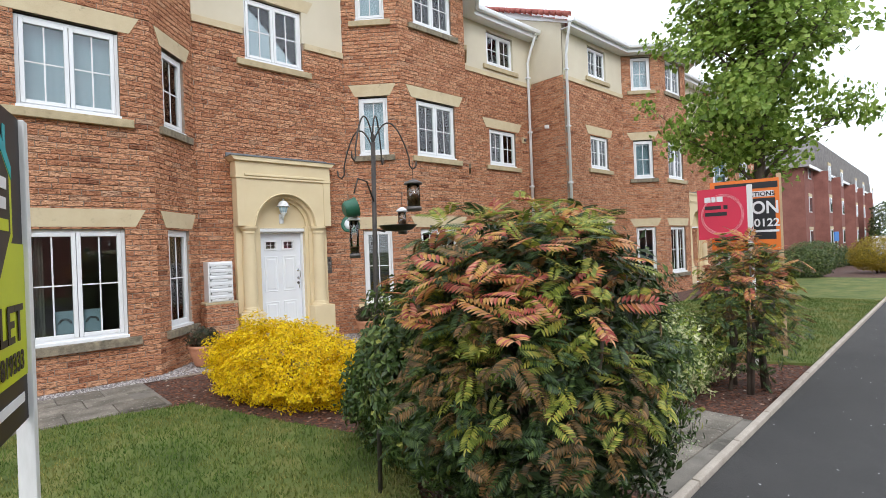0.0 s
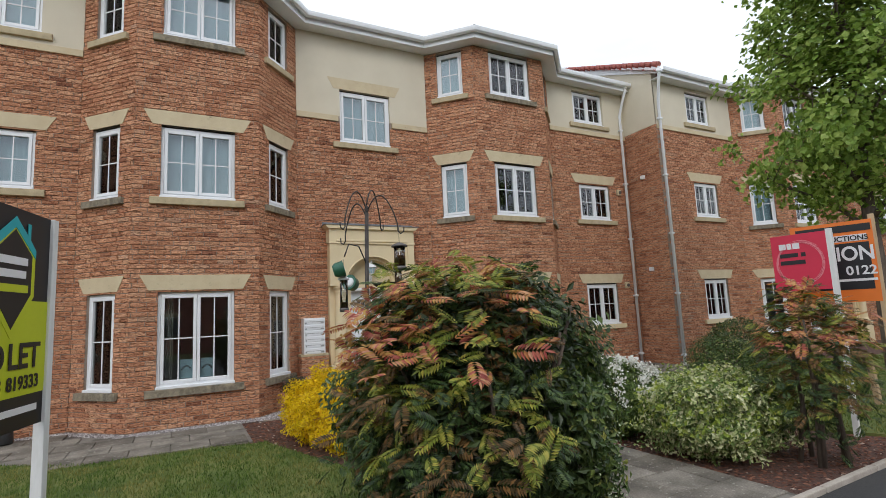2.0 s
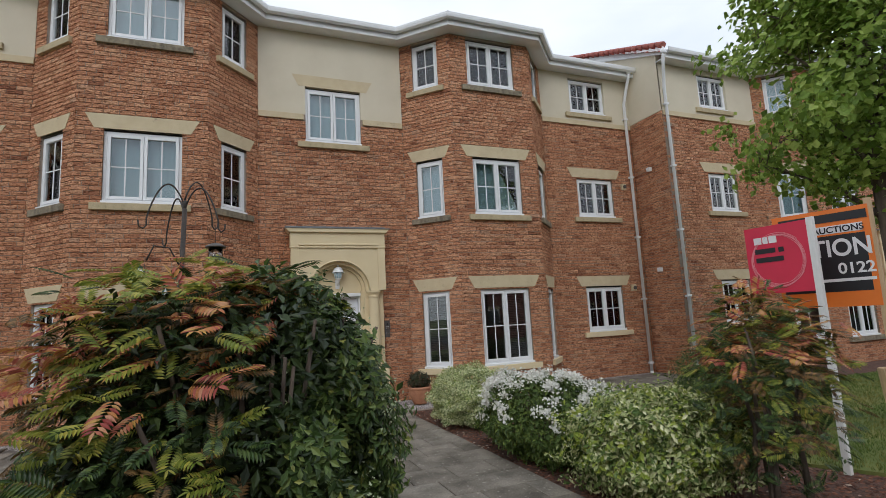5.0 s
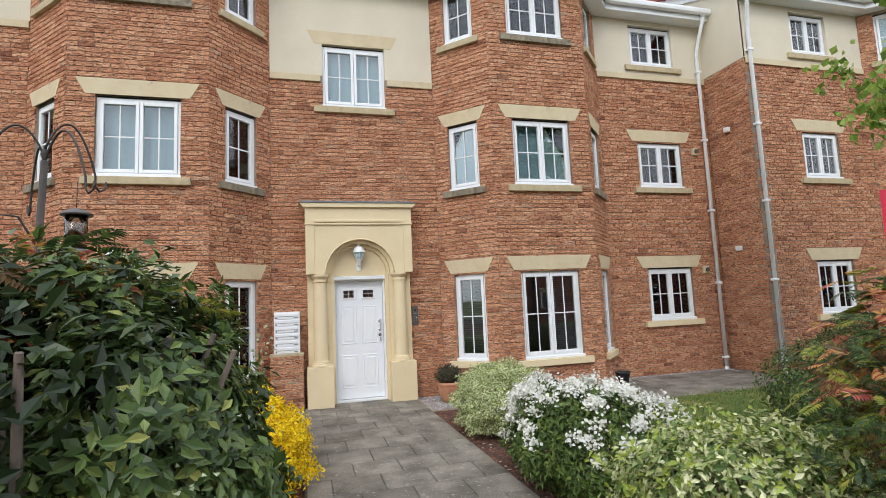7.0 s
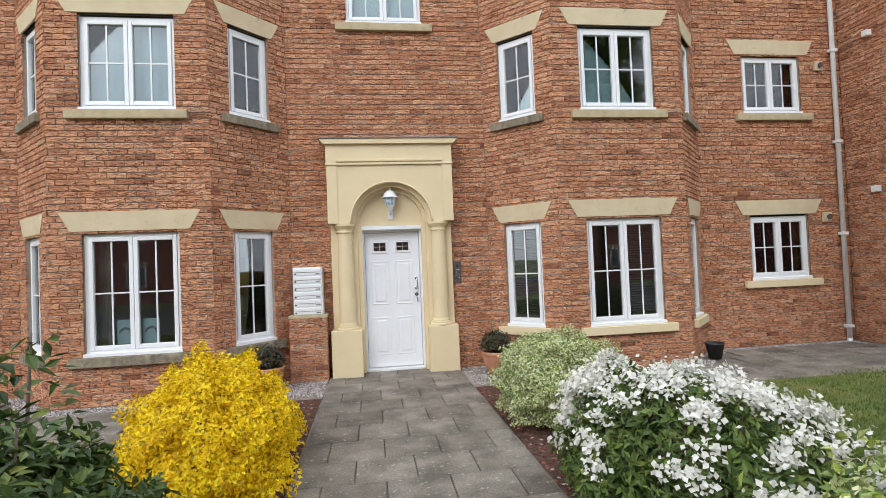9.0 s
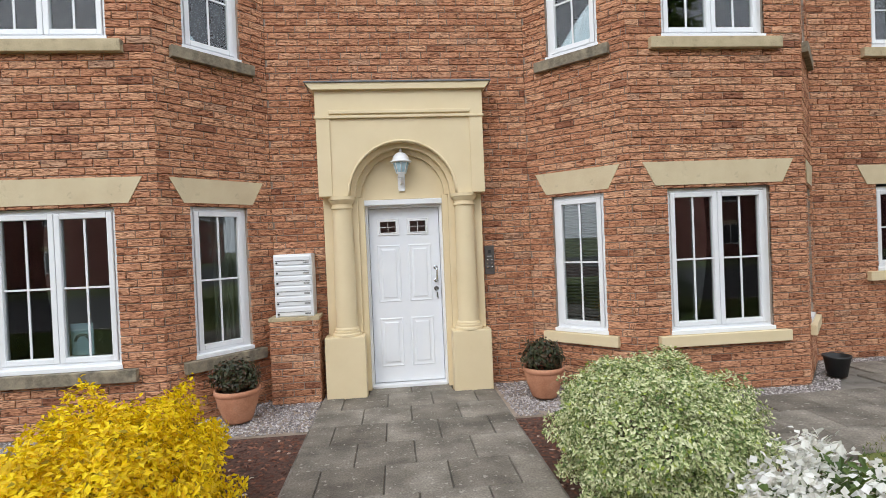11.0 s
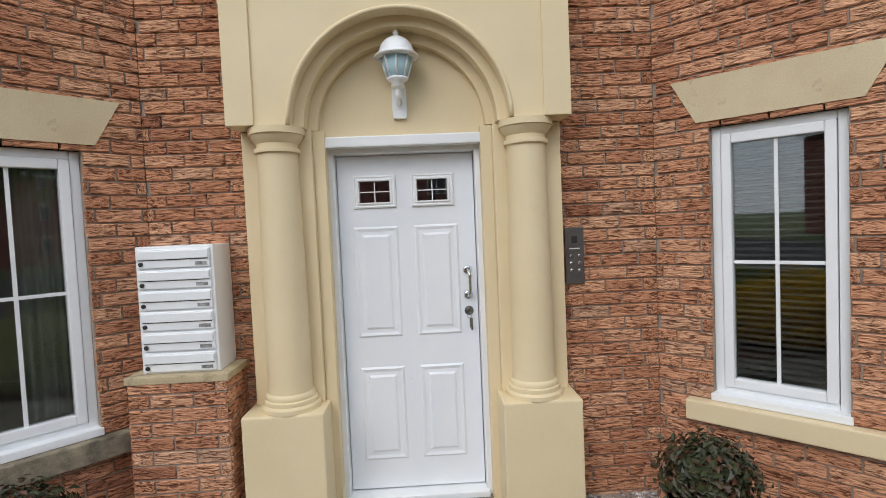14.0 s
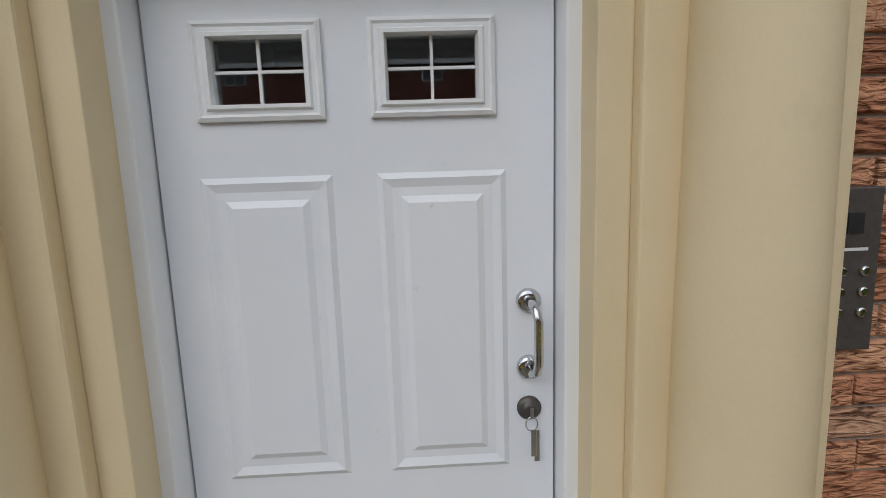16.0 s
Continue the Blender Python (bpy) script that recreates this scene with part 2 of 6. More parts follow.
# ---- building blocks ----
def part(name, bm, material, parent=None, label=""):
    """Links a bmesh as one mesh object under parent."""
    me = bpy.data.meshes.new(name)
    bm.to_mesh(me)
    bm.free()
    for m in (material if isinstance(material, (list, tuple)) else [material]):
        me.materials.append(m)
    ob = new(name, me)
    if parent is not None:
        ob.parent = parent
    if label:
        tagged(ob, label)
    return ob


def mesh_of(name, verts, faces, material, parent=None, smooth=False):
    me = bpy.data.meshes.new(name)
    me.from_pydata(verts, [], faces)
    me.materials.append(material)
    if smooth:
        me.polygons.foreach_set("use_smooth", [True] * len(me.polygons))
    me.update()
    ob = new(name, me)
    if parent is not None:
        ob.parent = parent
    return ob


def empty(name, m=None):
    ob = new(name)
    ob.empty_display_size = 0.1
    if m is not None:
        ob.matrix_world = m
    return ob


def box(bm, x0, x1, y0, y1, z0, z1, bevel=0.0):
    v = [bm.verts.new(p) for p in ((x0, y0, z0), (x1, y0, z0), (x1, y1, z0), (x0, y1, z0), (x0, y0, z1), (x1, y0, z1), (x1, y1, z1), (x0, y1, z1))]
    f = [bm.faces.new([v[i] for i in q]) for q in ((0, 3, 2, 1), (4, 5, 6, 7), (0, 1, 5, 4), (1, 2, 6, 5), (2, 3, 7, 6), (3, 0, 4, 7))]
    if bevel:
        es = list({e for q in f for e in q.edges})
        bmesh.ops.bevel(bm, geom=es, offset=bevel, segments=2, affect="EDGES", profile=0.6)
    return bm


def a_box(x0, x1, y0, y1, z0, z1, bevel=0.0):
    return box(bmesh.new(), x0, x1, y0, y1, z0, z1, bevel)


def lathe(bm, profile, seg=24, cx=0.0, cy=0.0):
    """Turned shape from (radius, height) pairs."""
    rings = []
    for r, z in profile:
        rings.append([bm.verts.new((cx + r * math.cos(2 * math.pi * i / seg), cy + r * math.sin(2 * math.pi * i / seg), z)) for i in range(seg)])
    for a, b in zip(rings, rings[1:]):
        for i in range(seg):
            f = bm.faces.new((a[i], a[(i + 1) % seg], b[(i + 1) % seg], b[i]))
            f.smooth = True
    bm.faces.new(list(reversed(rings[0])))
    bm.faces.new(rings[-1])
    return bm


def tube(bm, pts, radii, seg=8):
    """Round rod through points; radii is a number or one per point."""
    pts = [Vector(p) for p in pts]
    if not isinstance(radii, (list, tuple)):
        radii = [radii] * len(pts)
    rings = []
    side = None
    for i, p in enumerate(pts):
        d = (pts[min(i + 1, len(pts) - 1)] - pts[max(i - 1, 0)]).normalized()
        if side is None:
            side = d.cross(Vector((0.31, 0.17, 0.93)))
            if side.length < 0.1:
                side = d.cross(Vector((1, 0, 0)))
        side = (side - d * side.dot(d)).normalized()
        up = d.cross(side)
        rings.append([bm.verts.new(p + radii[i] * (math.cos(2 * math.pi * k / seg) * side + math.sin(2 * math.pi * k / seg) * up)) for k in range(seg)])
    for a, b in zip(rings, rings[1:]):
        for k in range(seg):
            f = bm.faces.new((a[k], a[(k + 1) % seg], b[(k + 1) % seg], b[k]))
            f.smooth = True
    bm.faces.new(list(reversed(rings[0])))
    bm.faces.new(rings[-1])
    return bm


def prism(bm, outline, y0, y1):
    """Outline of (x, z) pairs, anticlockwise seen from -y, extruded from y0 to y1."""
    a = [bm.verts.new((x, y0, z)) for x, z in outline]
    b = [bm.verts.new((x, y1, z)) for x, z in outline]
    bm.faces.new(a)
    bm.faces.new(list(reversed(b)))
    k = len(outline)
    for i in range(k):
        bm.faces.new((a[(i + 1) % k], a[i], b[i], b[(i + 1) % k]))
    return bm


def plate(bm, outline, z0, z1):
    """Outline of (x, y) pairs, anticlockwise from above, as a slab from z0 to z1."""
    a = [bm.verts.new((x, y, z0)) for x, y in outline]
    b = [bm.verts.new((x, y, z1)) for x, y in outline]
    bm.faces.new(list(reversed(a)))
    bm.faces.new(b)
    k = len(outline)
    for i in range(k):
        bm.faces.new((a[i], a[(i + 1) % k], b[(i + 1) % k], b[i]))
    return bm


def panel_matrix(p0, p1):
    """Wall frame: x along the wall, y into it, z up."""
    d = Vector((p1[0] - p0[0], p1[1] - p0[1], 0))
    return Matrix.LocRotScale((p0[0], p0[1], 0), Euler((0, 0, math.atan2(d.y, d.x))), None), d.length


# ---- plan ----
CX = 4.04
Y_REC, Y_BAY = 9.10, 8.25
BAY, HALF_F, HALF_W = 3.235, 0.95, 1.78
Z_EAVE = 7.5
Z_BAYWIN = [(0.61, 2.085), (3.64, 4.80), (6.41, 7.42)]
Z_SIDEWIN = [(1.08, 2.10), (3.84, 4.78), (6.50, 7.36)]
X_WING, Y_WING = 11.75, 8.0


# ---- walls with bricks ----
def cells(bm, length, z0, z1, y0, y1, openings):
    xs = sorted({0.0, length, *[min(max(v, 0), length) for o in openings for v in o[:2]]})
    zs = sorted({z0, z1, *[min(max(v, z0), z1) for o in openings for v in o[2:4]]})
    for a, b in zip(xs, xs[1:]):
        for c, d in zip(zs, zs[1:]):
            u, w = (a + b) / 2, (c + d) / 2
            if b - a > 1e-4 and d - c > 1e-4 and not any(o[0] < u < o[1] and o[2] < w < o[3] for o in openings):
                box(bm, a, b, y0, y1, c, d)
    return bm


def brick_runs(length, z0, z1, blocks, rng):
    """Each brick of a running bond as (u0, u1, z0, z1)."""
    k = 0
    z = z0
    while z < z1 - 0.02:
        top = min(z + 0.065, z1)
        mid = (z + top) / 2
        cuts = sorted((o[0], o[1]) for o in blocks if o[2] < mid < o[3])
        spans, at = [], 0.0
        for a, b in cuts:
            if a > at:
                spans.append((at, min(a, length)))
            at = max(at, b)
        if at < length:
            spans.append((at, length))
        u = -0.225 + 0.1125 * (k % 2) + 0.02 * ((k * 7) % 3)
        while u < length:
            for a, b in spans:
                p, q = max(u, a), min(u + 0.215, b)
                if q - p > 0.012:
                    yield p, q, z, top
            u += 0.225
        z += 0.075
        k += 1


def brick_mesh(w, h, d=0.03):
    """One brick: worn front, its back corner on the origin's plane."""
    c = min(0.004, w * 0.3)
    v = [(0, c, 0), (w, c, 0), (w, c, h), (0, c, h), (c, 0, c), (w - c, 0, c), (w - c, 0, h - c), (c, 0, h - c), (0, d, 0), (w, d, 0), (w, d, h), (0, d, h)]
    f = [(4, 5, 6, 7), (0, 1, 5, 4), (1, 2, 6, 5), (2, 3, 7, 6), (3, 0, 4, 7), (0, 8, 9, 1), (1, 9, 10, 2), (2, 10, 11, 3), (3, 11, 8, 0)]
    return v, f


SINGLE_BRICKS = []


def wall(name, p0, p1, openings, label, z_base=-0.25, z_brick=Z_EAVE, singles=None, extra=(), thick=0.28, z_top=Z_EAVE, coarse=False):
    """Brick wall between two plan points, with openings, and render above z_brick."""
    m, length = panel_matrix(p0, p1)
    core = part(name, cells(bmesh.new(), length, z_base, z_brick, 0.013, thick, openings), M_MORTAR)
    core.matrix_world = m
    tagged(core, label, "wall", kind="structure")
    rng = random.Random(name)
    vs, fs = [], []
    for a, b, c, d in brick_runs(length, z_base + 0.01, z_brick, list(openings) + list(extra), rng):
        jut = rng.uniform(-0.0022, 0.0022)
        if singles and singles[0] < a < singles[1] and c < singles[2]:
            SINGLE_BRICKS.append((core, a, b, c, d, jut))
            continue
        v, f = brick_mesh(b - a, d - c)
        k = len(vs)
        t1, t2 = rng.uniform(-0.0015, 0.0015), rng.uniform(-0.0015, 0.0015)
        vs += [(a + x, y + jut, c + z + t1 + (t2 - t1) * x / (b - a)) for x, y, z in v]
        fs += [tuple(i + k for i in q) for q in f]
    work = mesh_of("brickwork", vs, fs, M_BRICK, core)
    tagged(work, kind="stuff")
    if z_brick < z_top - 0.01:
        coat = part("render_coat", cells(bmesh.new(), length, z_brick, z_top, -0.004, thick, openings), M_RENDER, core)
        tagged(coat, "smooth cream render")
    return core, m, length


WINDOWS = [0]


def window(m, u, z0, z1, width, leaves, curtain=None, sill=M_SILL_TAN, lintel=True, sill_over=0.16, lint=(0.13, 0.26)):
    """White casement in a wall frame m, centred at u: frame, sashes with bars, panes, stone sill and lintel."""
    WINDOWS[0] += 1
    h = z1 - z0
    base = empty("window_%d" % WINDOWS[0], m @ Matrix.Translation((u, 0, z0)))
    tagged(base, "white plastic %s casement window with cross glazing bars" % ("double" if leaves == 2 else "single"), "window", kind="structure")
    w2, set_in, fr = width / 2, 0.055, 0.045
    bm = bmesh.new()
    for a, b, c, d in ((-w2, -w2 + fr, 0, h), (w2 - fr, w2, 0, h), (-w2 + fr, w2 - fr, 0, fr), (-w2 + fr, w2 - fr, h - fr, h)):
        box(bm, a, b, set_in, set_in + 0.07, c, d, 0.006)
    part("window_frame", bm, M_UPVC, base)
    part("cill", a_box(-w2 - 0.01, w2 + 0.01, -0.008, set_in + 0.02, -0.03, 0.012, 0.006), M_UPVC, base, "white plastic cill")
    # dark strip above the frame, painted shade under the lintel
    part("head_gap_shade", a_box(-w2, w2, set_in + 0.02, set_in + 0.06, h, h + 0.04), M_DARK, base)
    inner = (width - 2 * fr) / leaves
    for i in range(leaves):
        a = -w2 + fr + i * inner
        b = a + inner
        s = 0.052
        bm = bmesh.new()
        for p, q, c, d in ((a + 0.003, a + s, fr, h - fr), (b - s, b - 0.003, fr, h - fr), (a + s, b - s, fr, fr + s), (a + s, b - s, h - fr - s, h - fr)):
            box(bm, p, q, set_in - 0.014, set_in + 0.05, c, d, 0.008)
        sash = part("sash", bm, M_UPVC, base)
        pane = part("pane", a_box(a + s - 0.005, b - s + 0.005, set_in + 0.018, set_in + 0.024, fr + s - 0.005, h - fr - s + 0.005), M_GLASS, sash, "clear window pane")
        pane.visible_shadow = False
        mid, zm = (a + b) / 2, h * 0.5
        part("glazing_bar", a_box(mid - 0.009, mid + 0.009, set_in + 0.008, set_in + 0.017, fr + s, h - fr - s), M_UPVC, sash)
        part("glazing_bar", a_box(a + s, b - s, set_in + 0.009, set_in + 0.016, zm - 0.009, zm + 0.009), M_UPVC, sash)
    if sill is not None:
        bm = a_box(-w2 - sill_over, w2 + sill_over, -0.06, set_in, -0.145, -0.032, 0.008)
        part("stone_sill", bm, sill, base)
    if lintel:
        lo, hi = lint
        part("stone_lintel", prism(bmesh.new(), [(-w2 - lo, h + 0.03), (w2 + lo, h + 0.03), (w2 + hi, h + 0.27), (-w2 - hi, h + 0.27)], -0.008, 0.05), M_STONE, base)
    # the voile's blue stands in for sky reflected in the glass
    if curtain is not None:
        folds = 34
        vs, fs = [], []
        for i in range(folds + 1):
            x = -w2 + width * i / folds
            y = set_in + 0.14 + 0.004 * math.sin(i * 1.9) + 0.002 * math.sin(i * 4.3)
            vs += [(x, y, 0.02), (x, y, h - 0.02)]
        for i in range(folds):
            fs.append((2 * i, 2 * i + 2, 2 * i + 3, 2 * i + 1))
        c = mesh_of("curtain", vs, fs, curtain, None, True)
        c.matrix_world = base.matrix_world.copy()
        tagged(c, "pale voile curtain hung behind a window, tinted blue as reflected sky" if curtain is M_CURTAIN else "grey gathered curtain behind a window", "curtain")
    return base


def opening(u, width, z):
    return (u - width / 2, u + width / 2, z[0] - 0.03, z[1] + 0.03)


def bay(tag, cx, y_front, y_back, first=True, sills=M_SILL, ground_sill=M_SILL, singles=(None, None)):
    """Three-storey canted bay of three brick walls with windows."""
    pts = [(cx - HALF_W, y_back), (cx - HALF_F, y_front), (cx + HALF_F, y_front), (cx + HALF_W, y_back)]
    for i, side in enumerate(("left", "front", "right")):
        p0, p1 = pts[i], pts[i + 1]
        length = math.dist(p0, p1)
        width, leaves = (1.12, 2) if i == 1 else (0.60, 1)
        u = length / 2
        ops = [opening(u, width, z) for z in Z_BAYWIN]
        sg = None
        if i != 1 and singles[0 if i == 0 else 1]:
            sg = (-1, 9, 1.95)
        core, m, _ = wall("wall_bay_%s_%s" % (tag, side), p0, p1, ops, "rustic orange-brown brick wall of a canted bay", singles=sg)
        for k, z in enumerate(Z_BAYWIN):
            cur = M_CURTAIN if k > 0 else None
            s = ground_sill if k == 0 else (M_SILL if (i + k) % 2 else M_SILL_TAN)
            window(m, u, z[0], z[1], width, leaves, cur, s, k < 2, 0.15 if i == 1 else 0.13, (0.13, 0.26) if i == 1 else (0.06, 0.19))
    return pts


L_BAY = bay("west", CX - BAY, Y_BAY, Y_REC, ground_sill=M_SILL, singles=(False, True))
R_BAY = bay("east", CX + BAY, Y_BAY, Y_REC, ground_sill=M_CREAM, singles=(True, False))

for p in (L_BAY[0], L_BAY[3], R_BAY[0], R_BAY[3]):
    tagged(part("wall_joint", a_box(p[0] - 0.05, p[0] + 0.05, p[1] + 0.016, p[1] + 0.1, -0.25, Z_EAVE), M_MORTAR), "mortar joint where bay and wall meet", "wall", kind="structure")

# recess with the entrance
REC0, REC1 = L_BAY[3], R_BAY[0]
DOOR_OP = (CX - 0.50 - REC0[0], CX + 0.50 - REC0[0], -0.3, 2.7)
CW = (CX - REC0[0], 1.12, (5.20, 6.31))
Z_PANEL = 5.74
core, m_rec, len_rec = wall("wall_recess", REC0, REC1, [DOOR_OP, opening(*CW)], "rustic orange-brown brick wall round the entrance", z_brick=Z_PANEL,
                            singles=(-1, 9, 2.6), extra=[(CX - 0.88 - REC0[0], CX + 0.88 - REC0[0], -1, 3.33), (CX - 0.78 - REC0[0], CX + 0.78 - REC0[0], 5.60, 5.85)])
window(m_rec, CW[0], CW[2][0], CW[2][1], CW[1], 2, M_CURTAIN, M_SILL_TAN, True)
for a, b in ((0.0, CW[0] - 0.6), (CW[0] + 0.6, len_rec)):
    band = part("stone_band", a_box(a, b, -0.03, 0.02, Z_PANEL - 0.12, Z_PANEL, 0.006), M_STONE, core)

# flanking sections
Z_SIDE = 6.28


def section(name, p0, p1, centres, label, z_side=Z_SIDE, zs=Z_SIDEWIN, width=1.08):
    ops = [opening(u, width, z) for u in centres for z in zs]
    c, m, length = wall(name, p0, p1, ops, label, z_brick=z_side)
    part("stone_band", a_box(0, length, -0.03, 0.02, z_side - 0.12, z_side, 0.006), M_STONE, c)
    for u in centres:
        for k, z in enumerate(zs):
            window(m, u, z[0], z[1], width, 2, M_CURTAIN if k > 0 else None, (M_CREAM if p0[0] > 5 else M_SILL) if k == 0 else M_SILL_TAN, k < 2)
    return c, m


section("wall_west", (-6.5, Y_REC), L_BAY[0], [4.4, 1.1], "orange-brown brick wall with cream render at the top")
section("wall_east", R_BAY[3], (X_WING, Y_REC), [1.40], "orange-brown brick wall with cream render at the top")
wall("wall_wing_return", (X_WING, Y_REC + 0.0), (X_WING, Y_WING), [], "narrow brick return wall of the projecting wing", z_brick=Z_SIDE)
WB = [(14.96, Y_WING), (15.79, 7.15), (17.69, 7.15), (18.52, Y_WING)]
section("wall_wing_front", (X_WING + 0.03, Y_WING), WB[0], [1.75], "orange-brown brick wing wall with cream render at the top", width=0.98)
bay("wing", 16.74, 7.15, Y_WING)
section("wall_wing_recess", WB[3], (21.46, Y_WING), [], "brick wall round the neighbouring entrance", z_side=5.74)
bay("far", 23.24, 7.15, Y_WING)
section("wall_far", (25.02, Y_WING), (28.0, Y_WING), [1.5], "orange-brown brick wall with cream render at the top")
wall("wall_far_end", (28.0, Y_WING), (28.0, 16.0), [], "plain brick end wall")

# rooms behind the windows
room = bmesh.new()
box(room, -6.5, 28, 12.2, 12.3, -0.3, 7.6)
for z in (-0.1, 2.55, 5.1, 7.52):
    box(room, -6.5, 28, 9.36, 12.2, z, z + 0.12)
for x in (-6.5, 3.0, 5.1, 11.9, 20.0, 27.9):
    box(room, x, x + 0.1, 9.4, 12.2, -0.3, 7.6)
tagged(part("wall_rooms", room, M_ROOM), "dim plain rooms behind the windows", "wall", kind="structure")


# ---- eaves, gutters and roof ----
def offset_line(pts, d):
    """Plan line moved outwards (to its right-hand side) by d."""
    out = []
    for i, p in enumerate(pts):
        ns = []
        for a, b in ((i - 1, i), (i, i + 1)):
            if 0 <= a and b < len(pts):
                v = Vector((pts[b][0] - pts[a][0], pts[b][1] - pts[a][1])).normalized()
                ns.append(Vector((v.y, -v.x)))
        n = ns[0] if len(ns) == 1 else (ns[0] + ns[1]).normalized() / max(0.5, (ns[0] + ns[1]).normalized().dot(ns[0]))
        out.append((p[0] + n.x * d, p[1] + n.y * d))
    return out


def ribbon(bm, pts, d0, d1, z0, z1):
    """Strip along a plan line between two offsets and two heights."""
    a, b = offset_line(pts, d0), offset_line(pts, d1)
    for i in range(len(pts) - 1):
        q = [(a[i], z0), (a[i + 1], z0), (b[i + 1], z0), (b[i], z0), (a[i], z1), (a[i + 1], z1), (b[i + 1], z1), (b[i], z1)]
        v = [bm.verts.new((p[0], p[1], z)) for p, z in q]
        for k in ((0, 1, 2, 3), (7, 6, 5, 4), (0, 4, 5, 1), (1, 5, 6, 2), (2, 6, 7, 3), (3, 7, 4, 0)):
            bm.faces.new([v[j] for j in k])
    return bm


def eaves(tag, line):
    thing = empty("eaves", Matrix())
    thing.name = "trim_eaves_" + tag
    tagged(thing, "white plastic soffit, fascia and gutter", "gutter", kind="structure")
    part("soffit", ribbon(bmesh.new(), line, -0.05, 0.30, Z_EAVE, Z_EAVE + 0.02), M_UPVC, thing)
    part("fascia", ribbon(bmesh.new(), line, 0.28, 0.31, Z_EAVE - 0.01, Z_EAVE + 0.17), M_UPVC, thing)
    bm = bmesh.new()
    prof = [(0.315, 0.20), (0.318, 0.13), (0.345, 0.09), (0.385, 0.085), (0.42, 0.11), (0.432, 0.16), (0.432, 0.205), (0.42, 0.205), (0.41, 0.13), (0.335, 0.13)]
    rings = []
    for d, z in prof:
        rings.append([bm.verts.new((p[0], p[1], Z_EAVE + z)) for p in offset_line(line, d)])
    for a, b in zip(rings, rings[1:]):
        for i in range(len(line) - 1):
            bm.faces.new((a[i], a[i + 1], b[i + 1], b[i]))
    part("gutter", bm, M_UPVC, thing)


MAIN = [(-6.5, Y_REC), *L_BAY, *R_BAY, (X_WING, Y_REC)]
WING = [(X_WING, Y_WING), *WB, (21.46, Y_WING), (22.29, 7.15), (24.19, 7.15), (25.02, Y_WING), (28.0, Y_WING)]
eaves("main", MAIN)
eaves("wing", WING)


def tile_slope(name, x0, x1, y0, z0, y1, z1, mat, label):
    """Roof slope rising from (y0, z0) to (y1, z1), laid in courses of lapped tiles."""
    rows = 14
    vs, fs = [], []
    n = int((x1 - x0) / 0.3)
    for r in range(rows):
        ya, yb = y0 + (y1 - y0) * r / rows, y0 + (y1 - y0) * (r + 1.12) / rows
        za, zb = z0 + (z1 - z0) * r / rows + 0.035, z0 + (z1 - z0) * (r + 1.12) / rows
        for i in range(n):
            xa, xb = x0 + (x1 - x0) * i / n, x0 + (x1 - x0) * (i + 1) / n
            k = len(vs)
            for j in range(5):
                x = xa + (xb - xa) * j / 4
                lift = 0.03 * math.sin(math.pi * j / 4)
                vs += [(x, ya, za + lift), (x, yb, zb + lift), (x, ya, za + lift - 0.03)]
            for j in range(4):
                fs += [(k + 3 * j, k + 3 * j + 3, k + 3 * j + 4, k + 3 * j + 1), (k + 3 * j + 2, k + 3 * j + 5, k + 3 * j + 3, k + 3 * j)]
    ob = mesh_of(name, vs, fs, mat)
    tagged(ob, label, "roof", kind="structure")
    return ob


tile_slope("roof_main", -6.8, X_WING, Y_REC - 0.25, 7.62, 13.2, 9.7, M_ROOF, "grey-brown tiled main roof slope")
tile_slope("roof_wing", X_WING - 0.15, 28.2, Y_WING - 0.25, 7.62, 13.2, 10.2, M_REDTILE, "red clay tiled wing roof slope")


def bay_roof(tag, cx, y_front, y_back, mat):
    bm = bmesh.new()
    e = 0.34
    line = offset_line([(cx - HALF_W - 0.3, y_back), (cx - HALF_W, y_back), (cx - HALF_F, y_front), (cx + HALF_F, y_front), (cx + HALF_W, y_back), (cx + HALF_W + 0.3, y_back)], e)
    top = bm.verts.new((cx, y_back + 0.35, 8.25))
    back = bm.verts.new((cx, y_back + 2.6, 8.6))
    vs = [bm.verts.new((p[0], p[1], 7.66)) for p in line[1:-1]]
    for a, b in zip(vs, vs[1:]):
        bm.faces.new((a, b, top))
    bm.faces.new((top, back, vs[0]))
    bm.faces.new((vs[-1], back, top))
    ob = part("roof_bay_" + tag, bm, mat)
    tagged(ob, "hipped tiled roof over a canted bay", "roof", kind="structure")
    for v in (line[2], line[3]):
        bm = bmesh.new()
        a, b = Vector((v[0], v[1], 7.69)), Vector((cx, y_back + 0.35, 8.29))
        for k in range(7):
            tube(bm, [a.lerp(b, k / 7), a.lerp(b, (k + 1.1) / 7)], [0.075, 0.06], 8)
        part("hip_ridge", bm, M_ROOF, ob)


bay_roof("west", CX - BAY, Y_BAY, Y_REC, M_ROOF)
bay_roof("east", CX + BAY, Y_BAY, Y_REC, M_ROOF)
bay_roof("wing", 16.74, 7.15, Y_WING, M_REDTILE)
bay_roof("far", 23.24, 7.15, Y_WING, M_REDTILE)

# gable end of the wing above the lower main roof
bm = bmesh.new()
prism(bm, [(0, 6.3), (5.2, 6.3), (5.2, 10.0), (0, 7.72)], 0, 0.2)
gable = part("wall_wing_gable", bm, M_RENDER)
gable.matrix_world = Matrix.Translation((X_WING + 0.2, Y_WING, 0)) @ Matrix.Rotation(radians(90), 4, "Z")
tagged(gable, "cream rendered gable of the wing", "wall", kind="structure")
bm = bmesh.new()
